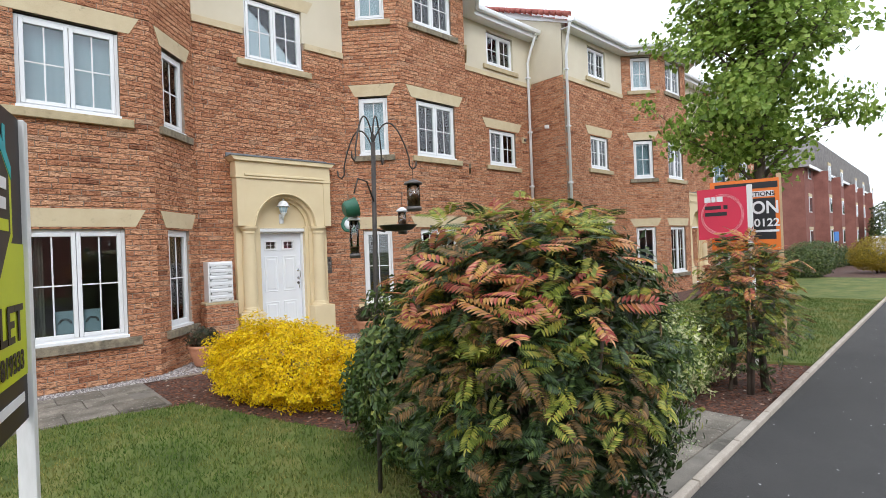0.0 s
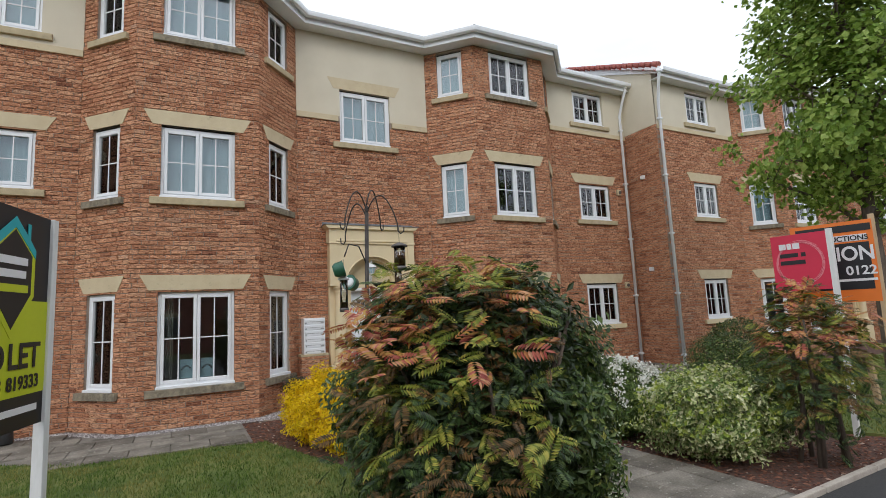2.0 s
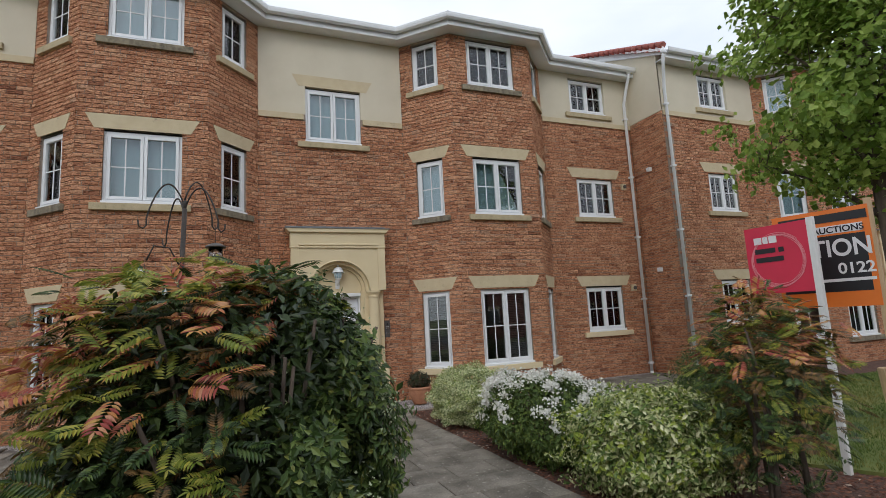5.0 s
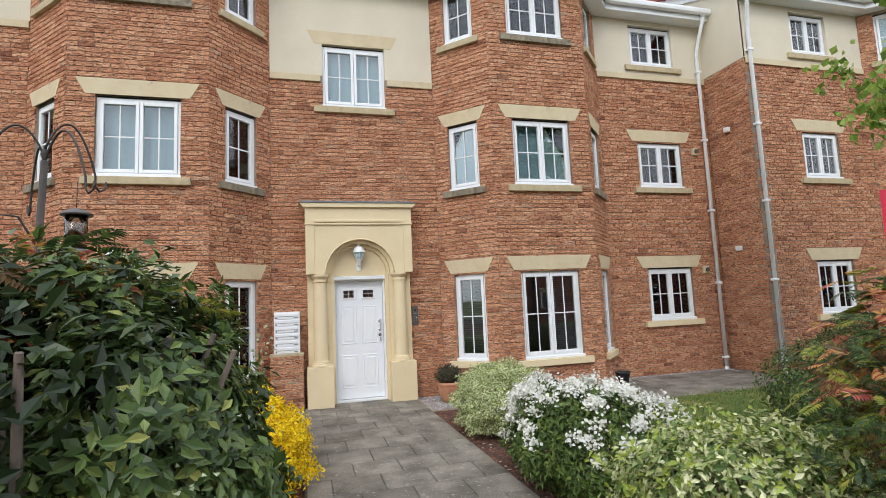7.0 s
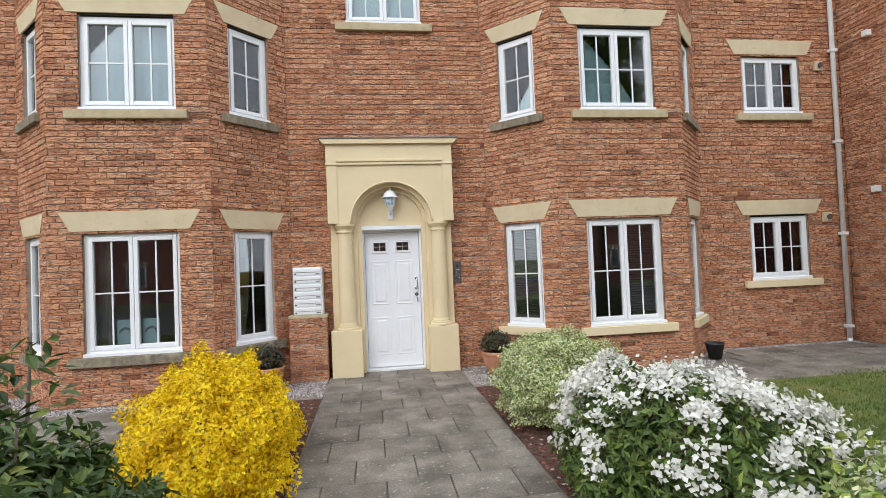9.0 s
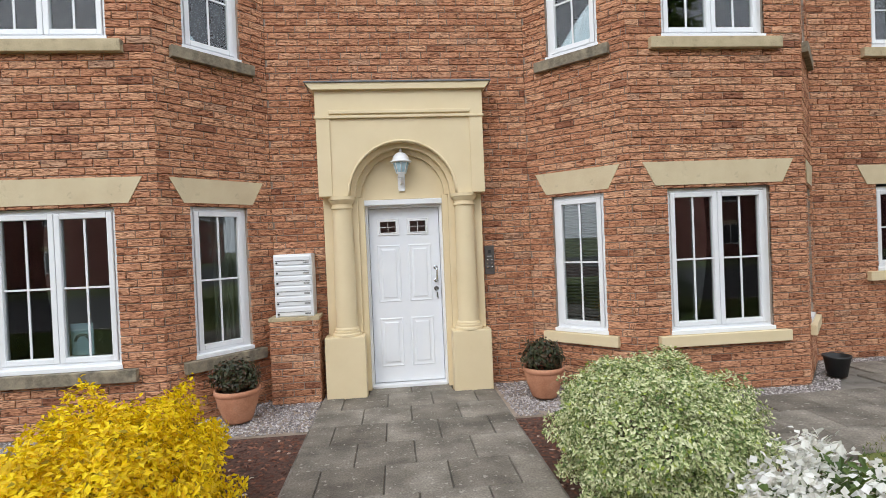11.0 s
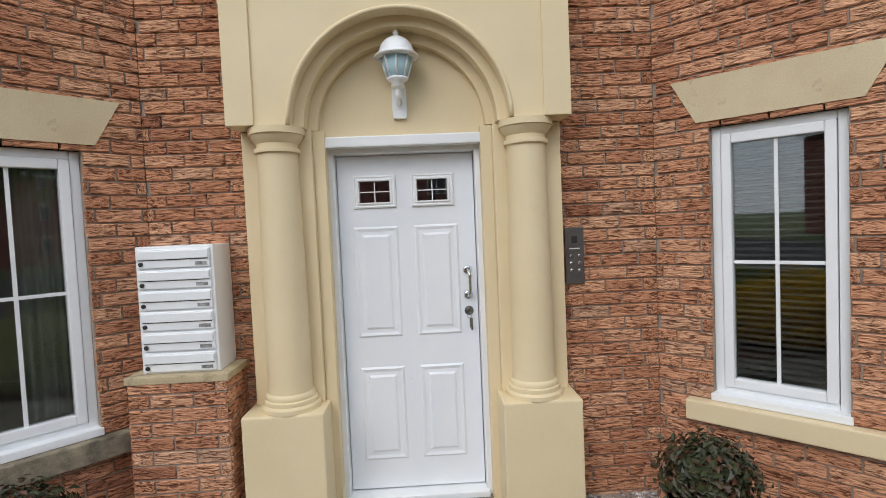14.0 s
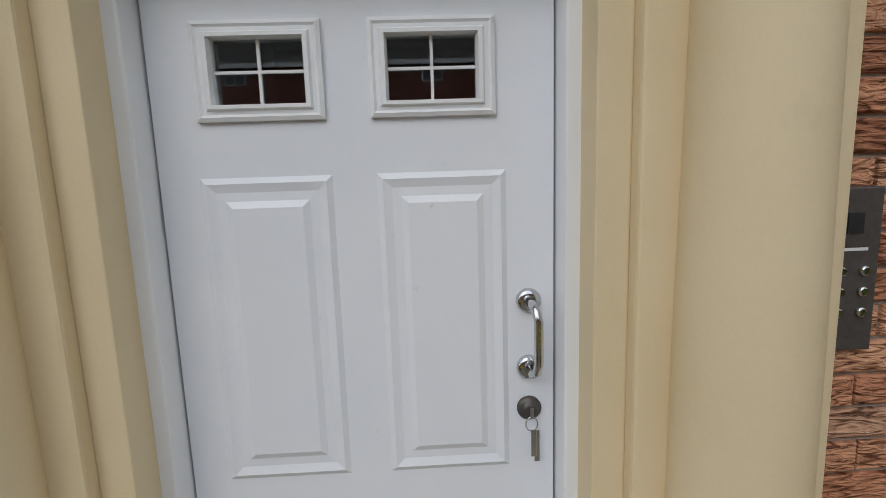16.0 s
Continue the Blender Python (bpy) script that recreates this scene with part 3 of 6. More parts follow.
prism(bm, [(-0.3, 7.56), (5.2, 9.86), (5.2, 10.06), (-0.3, 7.76)], -0.04, 0.02)
verge = part("trim_verge", bm, M_UPVC)
verge.matrix_world = Matrix.Translation((X_WING - 0.03, Y_WING, 0)) @ Matrix.Rotation(radians(90), 4, "Z")
tagged(verge, "white bargeboard along the gable", "bargeboard", kind="structure")
bm = bmesh.new()
for k in range(26):
    a = Vector((X_WING - 0.02, Y_WING - 0.3 + 0.2 * k, 7.80 + 0.0836 * k))
    tube(bm, [a, a + Vector((0, 0.19, 0.0836 + 0.02))], [0.085, 0.07], 8)
tagged(part("trim_verge_tiles", bm, M_REDTILE), "red clay verge tiles along the gable", "roof tile", kind="structure")


# ---- drain pipes ----
def drainpipe(x, y, zb, swan):
    thing = empty("drainpipe", Matrix.Translation((x, y, zb)))
    tagged(thing, "white plastic drainpipe clipped to the brick wall", "drainpipe", group="drainpipes")
    z = 7.2 - zb
    pts = [(0, 0, 0), (0, 0, z - 0.35), (swan[0] * 0.5, swan[1] * 0.5, z + 0.0), (swan[0], swan[1], z + 0.3), (swan[0], swan[1], z + 0.42)]
    part("pipe", tube(bmesh.new(), pts, 0.038, 12), M_UPVC, thing)
    part("hopper", tube(bmesh.new(), [(swan[0], swan[1], z + 0.34), (swan[0], swan[1], z + 0.45)], 0.055, 12), M_UPVC, thing)
    for k in range(5):
        part("clip", a_box(-0.06, 0.06, -0.045, 0.05, 0.25 + k * 1.55, 0.30 + k * 1.55, 0.008), M_UPVC, thing)
    part("shoe", tube(bmesh.new(), [(0, 0, 0.08), (0, 0, 0.0), (0, -0.08, -0.06)], 0.042, 12), M_UPVC, thing)


drainpipe(11.58, Y_REC - 0.06, -0.05, (0.0, -0.28))
drainpipe(11.86, Y_WING - 0.06, -0.05, (-0.22, -0.28))


def vent(x, y, z, rot):
    thing = empty("wall_vent", Matrix.Translation((x, y, z)) @ Matrix.Rotation(rot, 4, "Z"))
    tagged(thing, "small buff square boiler vent on the wall", "vent", group="wall vents")
    part("plate", a_box(-0.075, 0.075, -0.05, 0.0, -0.08, 0.08, 0.012), M_STONE, thing)
    bm = bmesh.new()
    lathe(bm, [(0.03, 0), (0.045, 0.02), (0.045, 0.04)], 14)
    bm.transform(Matrix.Translation((0, -0.05, 0)) @ Matrix.Rotation(radians(90), 4, "X"))
    part("cowl", bm, M_STEEL, thing)


vent(11.32, Y_REC, 4.62, 0)
vent(11.32, Y_REC, 2.06, 0)
for z in (4.95, 2.45):
    t = part("overflow_box", a_box(-0.05, 0.05, -0.09, 0.0, -0.05, 0.05, 0.01), M_UPVC)
    t.matrix_world = Matrix.Translation((X_WING, 8.55, z)) @ Matrix.Rotation(radians(-90), 4, "Z")
    tagged(t, "small white plastic box on the brick return", "vent", group="overflow boxes")


# ---- entrance: painted surround with columns and arch ----
def arch_slab(bm, hw, zb, zt, r, zc, y0, y1, seg=28):
    arc = [(-r, zb)] + [(-r * math.cos(math.pi * i / seg), zc + r * math.sin(math.pi * i / seg)) for i in range(seg + 1)] + [(r, zb)]
    out = []
    for x, z in arc:
        if z <= zc + 1e-6:
            out.append((-hw if x < 0 else hw, z))
        else:
            dx, dz = x, z - zc
            s = min(hw / abs(dx) if abs(dx) > 1e-6 else 1e9, (zt - zc) / dz)
            out.append((dx * s, zc + dz * s))
    k = len(arc)
    fa = [bm.verts.new((x, y0, z)) for x, z in arc]
    fo = [bm.verts.new((x, y0, z)) for x, z in out]
    ba = [bm.verts.new((x, y1, z)) for x, z in arc]
    bo = [bm.verts.new((x, y1, z)) for x, z in out]
    for i in range(k - 1):
        bm.faces.new((fa[i], fo[i], fo[i + 1], fa[i + 1]))
        bm.faces.new((ba[i], ba[i + 1], bo[i + 1], bo[i]))
        f = bm.faces.new((fa[i], fa[i + 1], ba[i + 1], ba[i]))
        bm.faces.new((fo[i], bo[i], bo[i + 1], fo[i + 1]))
    for a, b, c, d in ((fa[0], ba[0], bo[0], fo[0]), (fa[-1], fo[-1], bo[-1], ba[-1])):
        bm.faces.new((a, b, c, d))
    # corner fill at the top
    for sx in (-1, 1):
        tri = [(sx * hw, zt)]
        near = [p for p in out if abs(p[0] - sx * hw) < 1e-5]
        far = [p for p in out if abs(p[1] - zt) < 1e-5 and p[0] * sx > 0]
        if near and far:
            a = max(near, key=lambda p: p[1])
            b = max(far, key=lambda p: p[0] * sx)
            prism(bm, [a, (sx * hw, zt), b] if sx > 0 else [a, b, (sx * hw, zt)], y0, y1)
    return bm


def portico(m):
    thing = empty("portico", m)
    tagged(thing, "cream painted classical door surround with columns and arch", "door surround", kind="structure")
    zs = 2.17
    for sx in (-1, 1):
        part("plinth", a_box(sx * 0.69 - 0.215, sx * 0.69 + 0.215, 8.81, Y_REC, -0.12, 0.655, 0.012), M_CREAM, thing)
        col = bmesh.new()
        lathe(col, [(0.158, 0.655), (0.158, 0.678), (0.15, 0.688), (0.142, 0.69), (0.144, 0.70), (0.142, 0.712), (0.131, 0.716), (0.133, 0.73), (0.129, 0.742), (0.121, 0.75), (0.118, 0.79), (0.116, 1.3), (0.105, 2.035), (0.119, 2.037), (0.121, 2.048), (0.119, 2.059), (0.107, 2.061), (0.107, 2.085), (0.128, 2.105), (0.139, 2.13), (0.148, 2.132), (0.148, 2.168)], 32)
        col.transform(Matrix.Translation((sx * 0.675, 8.96, 0)))
        part("column", col, M_CREAM, thing).data.set_sharp_from_angle(angle=radians(35))
        x0, x1 = sorted((sx * 0.50, sx * 0.88))
        part("pilaster", a_box(x0, x1, 9.0, Y_REC + 0.02, 0.655, 2.168, 0.008), M_CREAM, thing)
        x0, x1 = sorted((sx * 0.435, sx * 0.50))
        part("door_reveal", a_box(x0, x1, 9.035, 9.26, 0.0, 2.168, 0.004), M_CREAM, thing)
    bm = bmesh.new()
    arch_slab(bm, 0.90, zs, 3.22, 0.575, zs, 8.85, 8.93)
    part("arch_panel", bm, M_CREAM, thing)
    bm = bmesh.new()
    arch_slab(bm, 0.89, zs, 3.2, 0.52, zs, 8.93, 9.03)
    part("arch_inner", bm, M_CREAM, thing)
    bm = bmesh.new()
    arch_slab(bm, 0.88, zs, 3.2, 0.465, zs, 9.03, Y_REC + 0.01)
    part("arch_back", bm, M_CREAM, thing)
    ring = bmesh.new()
    tube(ring, [(-0.585 * math.cos(math.pi * i / 30), 8.85, zs + 0.585 * math.sin(math.pi * i / 30)) for i in range(31)], 0.013, 8)
    part("arch_bead", ring, M_CREAM, thing)
    part("tympanum", a_box(-0.5, 0.5, 9.085, 9.2, 2.14, 2.75), M_CREAM, thing)
    for sx in (-1, 1):
        x0, x1 = sorted((sx * 0.90, sx * 0.755))
        part("pilaster_strip", a_box(x0, x1, 8.835, 8.852, 2.17, 3.02, 0.004), M_CREAM, thing)
    part("architrave", a_box(-0.915, 0.915, 8.82, 8.9, 3.00, 3.03, 0.006), M_CREAM, thing)
    part("architrave", a_box(-0.76, 0.76, 8.815, 8.88, 3.045, 3.085, 0.008), M_CREAM, thing)
    part("frieze", a_box(-0.905, 0.905, 8.838, Y_REC, 3.03, 3.31, 0.004), M_CREAM, thing)
    bm = bmesh.new()
    prism(bm, [(-0.93, 3.30), (0.93, 3.30), (0.99, 3.37), (-0.99, 3.37)], 8.79, Y_REC)
    part("cornice", bm, M_CREAM, thing)
    bm = bmesh.new()
    box(bm, -1.0, 1.0, 8.775, Y_REC - 0.002, 3.37, 3.388, 0.004)
    box(bm, -0.98, 0.98, 9.06, Y_REC - 0.002, 3.388, 3.46)
    part("lead_cap", bm, M_LEAD, thing, "grey lead capping")
    return thing


P = portico(Matrix.Translation((CX, 0, 0)))
P2 = copy_thing(P, Matrix.Translation((19.98, Y_WING - Y_REC, 0)))


def panel_mould(bm, x0, x1, z0, z1, y):
    """Raised and fielded door panel: sunk groove and a proud field."""
    def ring(a, b, ya, yb):
        o = [(x0 + a, z0 + a), (x1 - a, z0 + a), (x1 - a, z1 - a), (x0 + a, z1 - a)]
        i = [(x0 + b, z0 + b), (x1 - b, z0 + b), (x1 - b, z1 - b), (x0 + b, z1 - b)]
        vo = [bm.verts.new((p[0], ya, p[1])) for p in o]
        vi = [bm.verts.new((p[0], yb, p[1])) for p in i]
        for k in range(4):
            bm.faces.new((vo[k], vo[(k + 1) % 4], vi[(k + 1) % 4], vi[k]))
    ring(0, 0.012, y, y - 0.008)
    ring(0.012, 0.03, y - 0.008, y + 0.001 - 0.004)
    ring(0.03, 0.048, y - 0.003, y - 0.004)
    ring(0.048, 0.062, y - 0.004, y - 0.011)
    a = 0.062
    vs = [bm.verts.new(p) for p in ((x0 + a, y - 0.011, z0 + a), (x1 - a, y - 0.011, z0 + a), (x1 - a, y - 0.011, z1 - a), (x0 + a, y - 0.011, z1 - a))]
    bm.faces.new(vs)


def front_door(m, fittings=True):
    d = empty("door_1" if fittings else "door_2", m)
    tagged(d, "closed white panelled front door with two small glazed lights", "door", kind="structure")
    Y = 9.19
    bm = bmesh.new()
    for x0, x1, z0, z1 in ((-0.46, -0.405, 0.0, 2.12), (0.405, 0.46, 0.0, 2.12), (-0.405, 0.405, 2.045, 2.12)):
        box(bm, x0, x1, Y - 0.07, Y + 0.06, z0, z1, 0.006)
    part("door_frame", bm, M_UPVC, d)
    part("drip_head", a_box(-0.47, 0.47, Y - 0.14, Y - 0.05, 2.075, 2.135, 0.008), M_UPVC, d, "white drip board above the door")
    part("threshold", a_box(-0.42, 0.42, Y - 0.10, Y + 0.05, 0.0, 0.035, 0.006), M_UPVC, d)
    leaf_bm = cells_at(-0.40, 0.40, 0.045, 2.04, Y, Y + 0.045, [(-0.277, -0.093, 1.765, 1.895), (0.063, 0.247, 1.765, 1.895)])
    leaf = part("leaf", leaf_bm, M_DOOR, d)
    bm = bmesh.new()
    for x0, x1 in ((-0.32, -0.055), (0.035, 0.30)):
        panel_mould(bm, x0, x1, 0.965, 1.625, Y)
        panel_mould(bm, x0, x1, 0.22, 0.785, Y)
    part("panel_moulding", bm, M_DOOR, d)
    for xc in (-0.185, 0.155):
        bm = bmesh.new()
        steps = [(0.125, 0.095, 0.0), (0.125, 0.095, -0.010), (0.117, 0.087, -0.014), (0.112, 0.082, -0.010), (0.104, 0.075, -0.010), (0.100, 0.071, -0.018), (0.092, 0.064, -0.018), (0.088, 0.062, -0.004), (0.088, 0.062, 0.02)]
        rings = [[bm.verts.new((xc + sx * w, Y + dy, 1.83 + sz * h)) for sx, sz in ((-1, -1), (1, -1), (1, 1), (-1, 1))] for w, h, dy in steps]
        for p, q in zip(rings, rings[1:]):
            for k in range(4):
                bm.faces.new((p[k], p[(k + 1) % 4], q[(k + 1) % 4], q[k]))
        lf = part("light_frame", bm, M_UPVC, d)
        p = part("pane", a_box(xc - 0.095, xc + 0.095, Y + 0.012, Y + 0.018, 1.83 - 0.07, 1.83 + 0.07), M_GLASS, lf, "small clear pane")
        p.visible_shadow = False
        part("glazing_bar", a_box(xc - 0.003, xc + 0.003, Y + 0.004, Y + 0.011, 1.765, 1.895), M_WHITE, lf)
        part("glazing_bar", a_box(xc - 0.092, xc + 0.092, Y + 0.005, Y + 0.010, 1.827, 1.833), M_WHITE, lf)
    if fittings:
        hx = 0.345
        bm = bmesh.new()
        tube(bm, [(hx, Y - 0.005, 1.345), (hx, Y - 0.045, 1.345), (hx + 0.004, Y - 0.062, 1.335), (hx + 0.008, Y - 0.066, 1.315), (hx + 0.008, Y - 0.066, 1.225), (hx + 0.004, Y - 0.062, 1.205), (hx, Y - 0.045, 1.195), (hx, Y - 0.005, 1.195)], 0.0095, 12)
        handle = part("pull_handle", bm, M_CHROME, d, "chrome pull handle")
        for z in (1.345, 1.195):
            bm = bmesh.new()
            lathe(bm, [(0.027, 0), (0.027, 0.006), (0.022, 0.011), (0.014, 0.013)], 24)
            bm.transform(Matrix.Translation((hx, Y, z)) @ Matrix.Rotation(radians(90), 4, "X"))
            part("rose", bm, M_CHROME, handle)
        bm = bmesh.new()
        lathe(bm, [(0.027, 0), (0.027, 0.006), (0.018, 0.01), (0.012, 0.012), (0.012, 0.02)], 24)
        bm.transform(Matrix.Translation((hx, Y, 1.10)) @ Matrix.Rotation(radians(90), 4, "X"))
        lock = part("lock", bm, M_STEEL, d, "round steel lock")
        bm = bmesh.new()
        tube(bm, [(hx + 0.013 * math.sin(a), Y - 0.03, 1.075 + 0.016 * math.cos(a)) for a in [i * math.pi / 8 for i in range(17)]], 0.0015, 6)
        box(bm, hx - 0.004, hx + 0.004, Y - 0.036, Y - 0.02, 1.09, 1.112)
        part("key_ring", bm, M_CHROME, lock)
        bm = bmesh.new()
        box(bm, hx - 0.002, hx + 0.010, Y - 0.033, Y - 0.030, 1.0, 1.062, 0.001)
        box(bm, hx + 0.006, hx + 0.018, Y - 0.028, Y - 0.025, 0.985, 1.058, 0.001)
        part("key", bm, M_CHROME, lock)
    return d


def cells_at(x0, x1, z0, z1, y0, y1, openings):
    bm = cells(bmesh.new(), x1 - x0, z0, z1, y0, y1, [(a - x0, b - x0, c, d) for a, b, c, d in openings])
    bmesh.ops.translate(bm, verts=bm.verts, vec=(x0, 0, 0))
    return bm


D1 = front_door(Matrix.Translation((CX, 0, 0)))
D2 = front_door(Matrix.Translation((19.98, Y_WING - Y_REC, 0)), False)


def lantern(m):
    t = empty("wall_lantern", m)
    tagged(t, "white cast wall lantern above the front door", "wall lamp")
    bm = bmesh.new()
    prism(bm, [(-0.03, -0.15), (0.03, -0.15), (0.035, -0.12), (0.035, 0.0), (-0.035, 0.0), (-0.035, -0.12)], -0.02, 0.0)
    part("back_plate", bm, M_UPVC, t)
    bm = bmesh.new()
    tube(bm, [(0, -0.01, -0.06), (0, -0.05, -0.085), (0, -0.09, -0.06), (0, -0.10, -0.015)], 0.014, 10)
    part("arm", bm, M_UPVC, t)
    bm = bmesh.new()
    lathe(bm, [(0.02, -0.03), (0.035, -0.02), (0.03, 0.0), (0.05, 0.012), (0.052, 0.02)], 16, 0, -0.10)
    part("cup", bm, M_UPVC, t)
    bm = bmesh.new()
    lathe(bm, [(0.046, 0.02), (0.075, 0.12)], 8, 0, -0.10)
    part("glass_body", bm, M_CURTAIN, t, "frosted glass body")
    bm = bmesh.new()
    for k in range(8):
        a = 2 * math.pi * k / 8
        tube(bm, [(0.048 * math.cos(a), -0.10 + 0.048 * math.sin(a), 0.02), (0.077 * math.cos(a), -0.10 + 0.077 * math.sin(a), 0.12)], 0.005, 6)
    part("cage", bm, M_UPVC, t)
    bm = bmesh.new()
    lathe(bm, [(0.1, 0.115), (0.106, 0.12), (0.1, 0.127), (0.085, 0.13), (0.083, 0.145), (0.074, 0.172), (0.055, 0.195), (0.03, 0.21), (0.012, 0.214), (0.01, 0.222), (0.015, 0.23), (0.008, 0.242), (0.002, 0.262)], 24, 0, -0.10)
    part("cap", bm, M_UPVC, t)


lantern(Matrix.Translation((CX - 0.01, 9.085, 2.40)) @ Matrix.Scale(1.15, 4))


M_PLATE = plain_mat("worn_name_plate", [(0.35, (0.10, 0.10, 0.10)), (0.6, (0.34, 0.34, 0.33))], 30, 0.5)


def letterboxes():
    t = empty("letterbox_bank", Matrix.Translation((2.83, 8.86, 0.90)))
    tagged(t, "white metal bank of six letterboxes on a brick pier", "letterbox")
    part("cabinet", a_box(-0.20, 0.20, 0.0, 0.235, 0.0, 0.67, 0.006), M_UPVC, t)
    for k in range(6):
        z = 0.012 + k * 0.109
        f = part("box_door", a_box(-0.185, 0.185, -0.014, 0.0, z, z + 0.098, 0.005), M_UPVC, t)
        part("flap", a_box(-0.18, 0.18, -0.024, -0.014, z + 0.045, z + 0.09, 0.004), M_UPVC, f)
        # thin dark strip painted as the shadow below the flap
        part("slot_shadow", a_box(-0.178, 0.178, -0.016, -0.013, z + 0.041, z + 0.044), M_DARK, f)
        part("name_plate", a_box(0.11, 0.17, -0.017, -0.013, z + 0.011, z + 0.028), M_PLATE, f)
        bm = bmesh.new()
        lathe(bm, [(0.011, 0), (0.011, 0.008), (0.006, 0.01)], 12)
        bm.transform(Matrix.Translation((-0.165, -0.014, z + 0.022)) @ Matrix.Rotation(radians(90), 4, "X"))
        part("cam_lock", bm, M_BLACK, f)
    pier = part("brick_pier", a_box(2.575, 3.075, 8.812, 9.095, -0.1, 0.86), M_MORTAR)
    tagged(pier, "low brick pier carrying the letterboxes", "pier", kind="structure")
    part("coping", a_box(2.56, 3.09, 8.80, 9.095, 0.86, 0.90, 0.006), M_SILL_TAN, pier)
    return pier


PIER = letterboxes()

t = empty("door_entry_panel", Matrix.Translation((5.005, 9.10, 1.405)))
tagged(t, "bronze metal door-entry panel with six buttons", "intercom")
part("plate", a_box(-0.055, 0.055, -0.018, 0.0, -0.165, 0.165, 0.004), M_STEEL, t)
part("speaker_grille", a_box(-0.016, 0.016, -0.021, -0.017, 0.075, 0.115), M_BLACK, t)
part("caption_bar", a_box(-0.03, 0.03, -0.0195, -0.0175, 0.04, 0.046), M_WHITE, t)
for r in range(3):
    for c in (-0.022, 0.026):
        bm = bmesh.new()
        lathe(bm, [(0.011, 0), (0.011, 0.006), (0.007, 0.009)], 14)
        bm.transform(Matrix.Translation((c, -0.018, 0.0 - 0.042 * r)) @ Matrix.Rotation(radians(90), 4, "X"))
        part("button", bm, M_CHROME, t)


# ---- ground ----
def kerb_y(x):
    return 1.34 + 0.042 * x


ground = part("ground", plate(bmesh.new(), [(-900, -900), (900, -900), (900, 900), (-900, 900)], -1.2, -0.16), M_FIELD)
tagged(ground, "grassy ground running to the horizon", "ground", kind="structure")
road = part("road", plate(bmesh.new(), [(-30, -9.5), (24, -9.5), (24, kerb_y(24)), (-30, kerb_y(-30))], -0.3, -0.03), M_ASPHALT)
tagged(road, "dark asphalt drive with pale grit", "road", kind="structure")
bed = part("ground_beds", plate(bmesh.new(), [(-30, kerb_y(-30)), (40, kerb_y(40)), (40, 9.2), (-30, 9.2)], -0.3, -0.045), M_SOIL)
tagged(bed, "reddish bark mulch planting bed", "planting bed", kind="structure")

# edging stones along the drive
edging = part("kerb", plate(bmesh.new(), [(-14, kerb_y(-14) - 0.01), (24, kerb_y(24) - 0.01), (24, kerb_y(24) + 0.03), (-14, kerb_y(-14) + 0.03)], -0.3, -0.035), M_MORTAR)
tagged(edging, "narrow pale concrete kerb edging", "kerb", kind="structure")
ang = math.atan(0.042)
shared = None
for k in range(42):
    x = -14 + 0.915 * k
    if shared is None:
        stone = part("edging_stone", a_box(0, 0.9, -0.03, 0.03, -0.12, 0.02, 0.012), M_KERB, edging)
        shared = stone.data
    else:
        stone = new("edging_stone", shared)
        stone.parent = edging
    stone.matrix_world = Matrix.Translation((x, kerb_y(x), -0.005)) @ Matrix.Rotation(ang, 4, "Z")


def inside(p, poly):
    c = False
    j = len(poly) - 1
    for i in range(len(poly)):
        a, b = poly[i], poly[j]
        if (a[1] > p[1]) != (b[1] > p[1]) and p[0] < (b[0] - a[0]) * (p[1] - a[1]) / (b[1] - a[1]) + a[0]:
            c = not c
        j = i
    return c


LAWN_W = [(-9, kerb_y(-9) + 0.06), (1.15, kerb_y(1.15) + 0.06), (1.75, 2.3), (2.22, 3.1), (2.38, 3.95), (2.0, 5.0), (1.6, 6.3), (0.9, 6.5), (-0.4, 6.55), (-1.0, 6.95), (-1.9, 7.6), (-9, 7.75)]
LAWN_E = [(6.4, 5.3), (6.9, 3.9), (7.3, 2.6), (7.7, kerb_y(7.7) + 0.06), (24, kerb_y(24) + 0.06), (24, 5.6), (13.8, 5.9), (12.3, 6.6), (11.0, 7.15), (9.3, 7.25), (8.2, 7.05), (7.2, 6.7)]


def lawn(name, poly, density, seed, limit):
    ob = part(name, plate(bmesh.new(), poly, -0.2, -0.012), M_TURF)
    tagged(ob, "mown lawn with yellowed patches", "lawn", kind="structure")
    rng = np.random.RandomState(seed)
    xs, ys = [p[0] for p in poly], [p[1] for p in poly]
    x0, x1, y0, y1 = max(min(xs), limit[0]), min(max(xs), limit[1]), min(ys), max(ys)
    n = int((x1 - x0) * (y1 - y0) * density)
    px, py = rng.uniform(x0, x1, n), rng.uniform(y0, y1, n)
    keep = [i for i in range(n) if inside((px[i], py[i]), poly)]
    px, py = px[keep], py[keep]
    n = len(px)
    a = rng.uniform(0, 2 * math.pi, n)
    h = rng.uniform(0.018, 0.045, n)
    w = rng.uniform(0.003, 0.006, n)
    lean = rng.uniform(0.0, 0.03, n)
    b = rng.uniform(0, 2 * math.pi, n)
    v = np.empty((n, 3, 3))
    v[:, 0] = np.stack([px - w * np.cos(a), py - w * np.sin(a), np.full(n, -0.014)], 1)
    v[:, 1] = np.stack([px + w * np.cos(a), py + w * np.sin(a), np.full(n, -0.014)], 1)
    v[:, 2] = np.stack([px + lean * np.cos(b), py + lean * np.sin(b), -0.014 + h], 1)
    g = mesh_of("grass", v.reshape(-1, 3).tolist(), np.arange(3 * n).reshape(-1, 3).tolist(), M_GRASS)
    tagged(g, "short green and yellow grass blades of the lawn", "grass", kind="stuff")


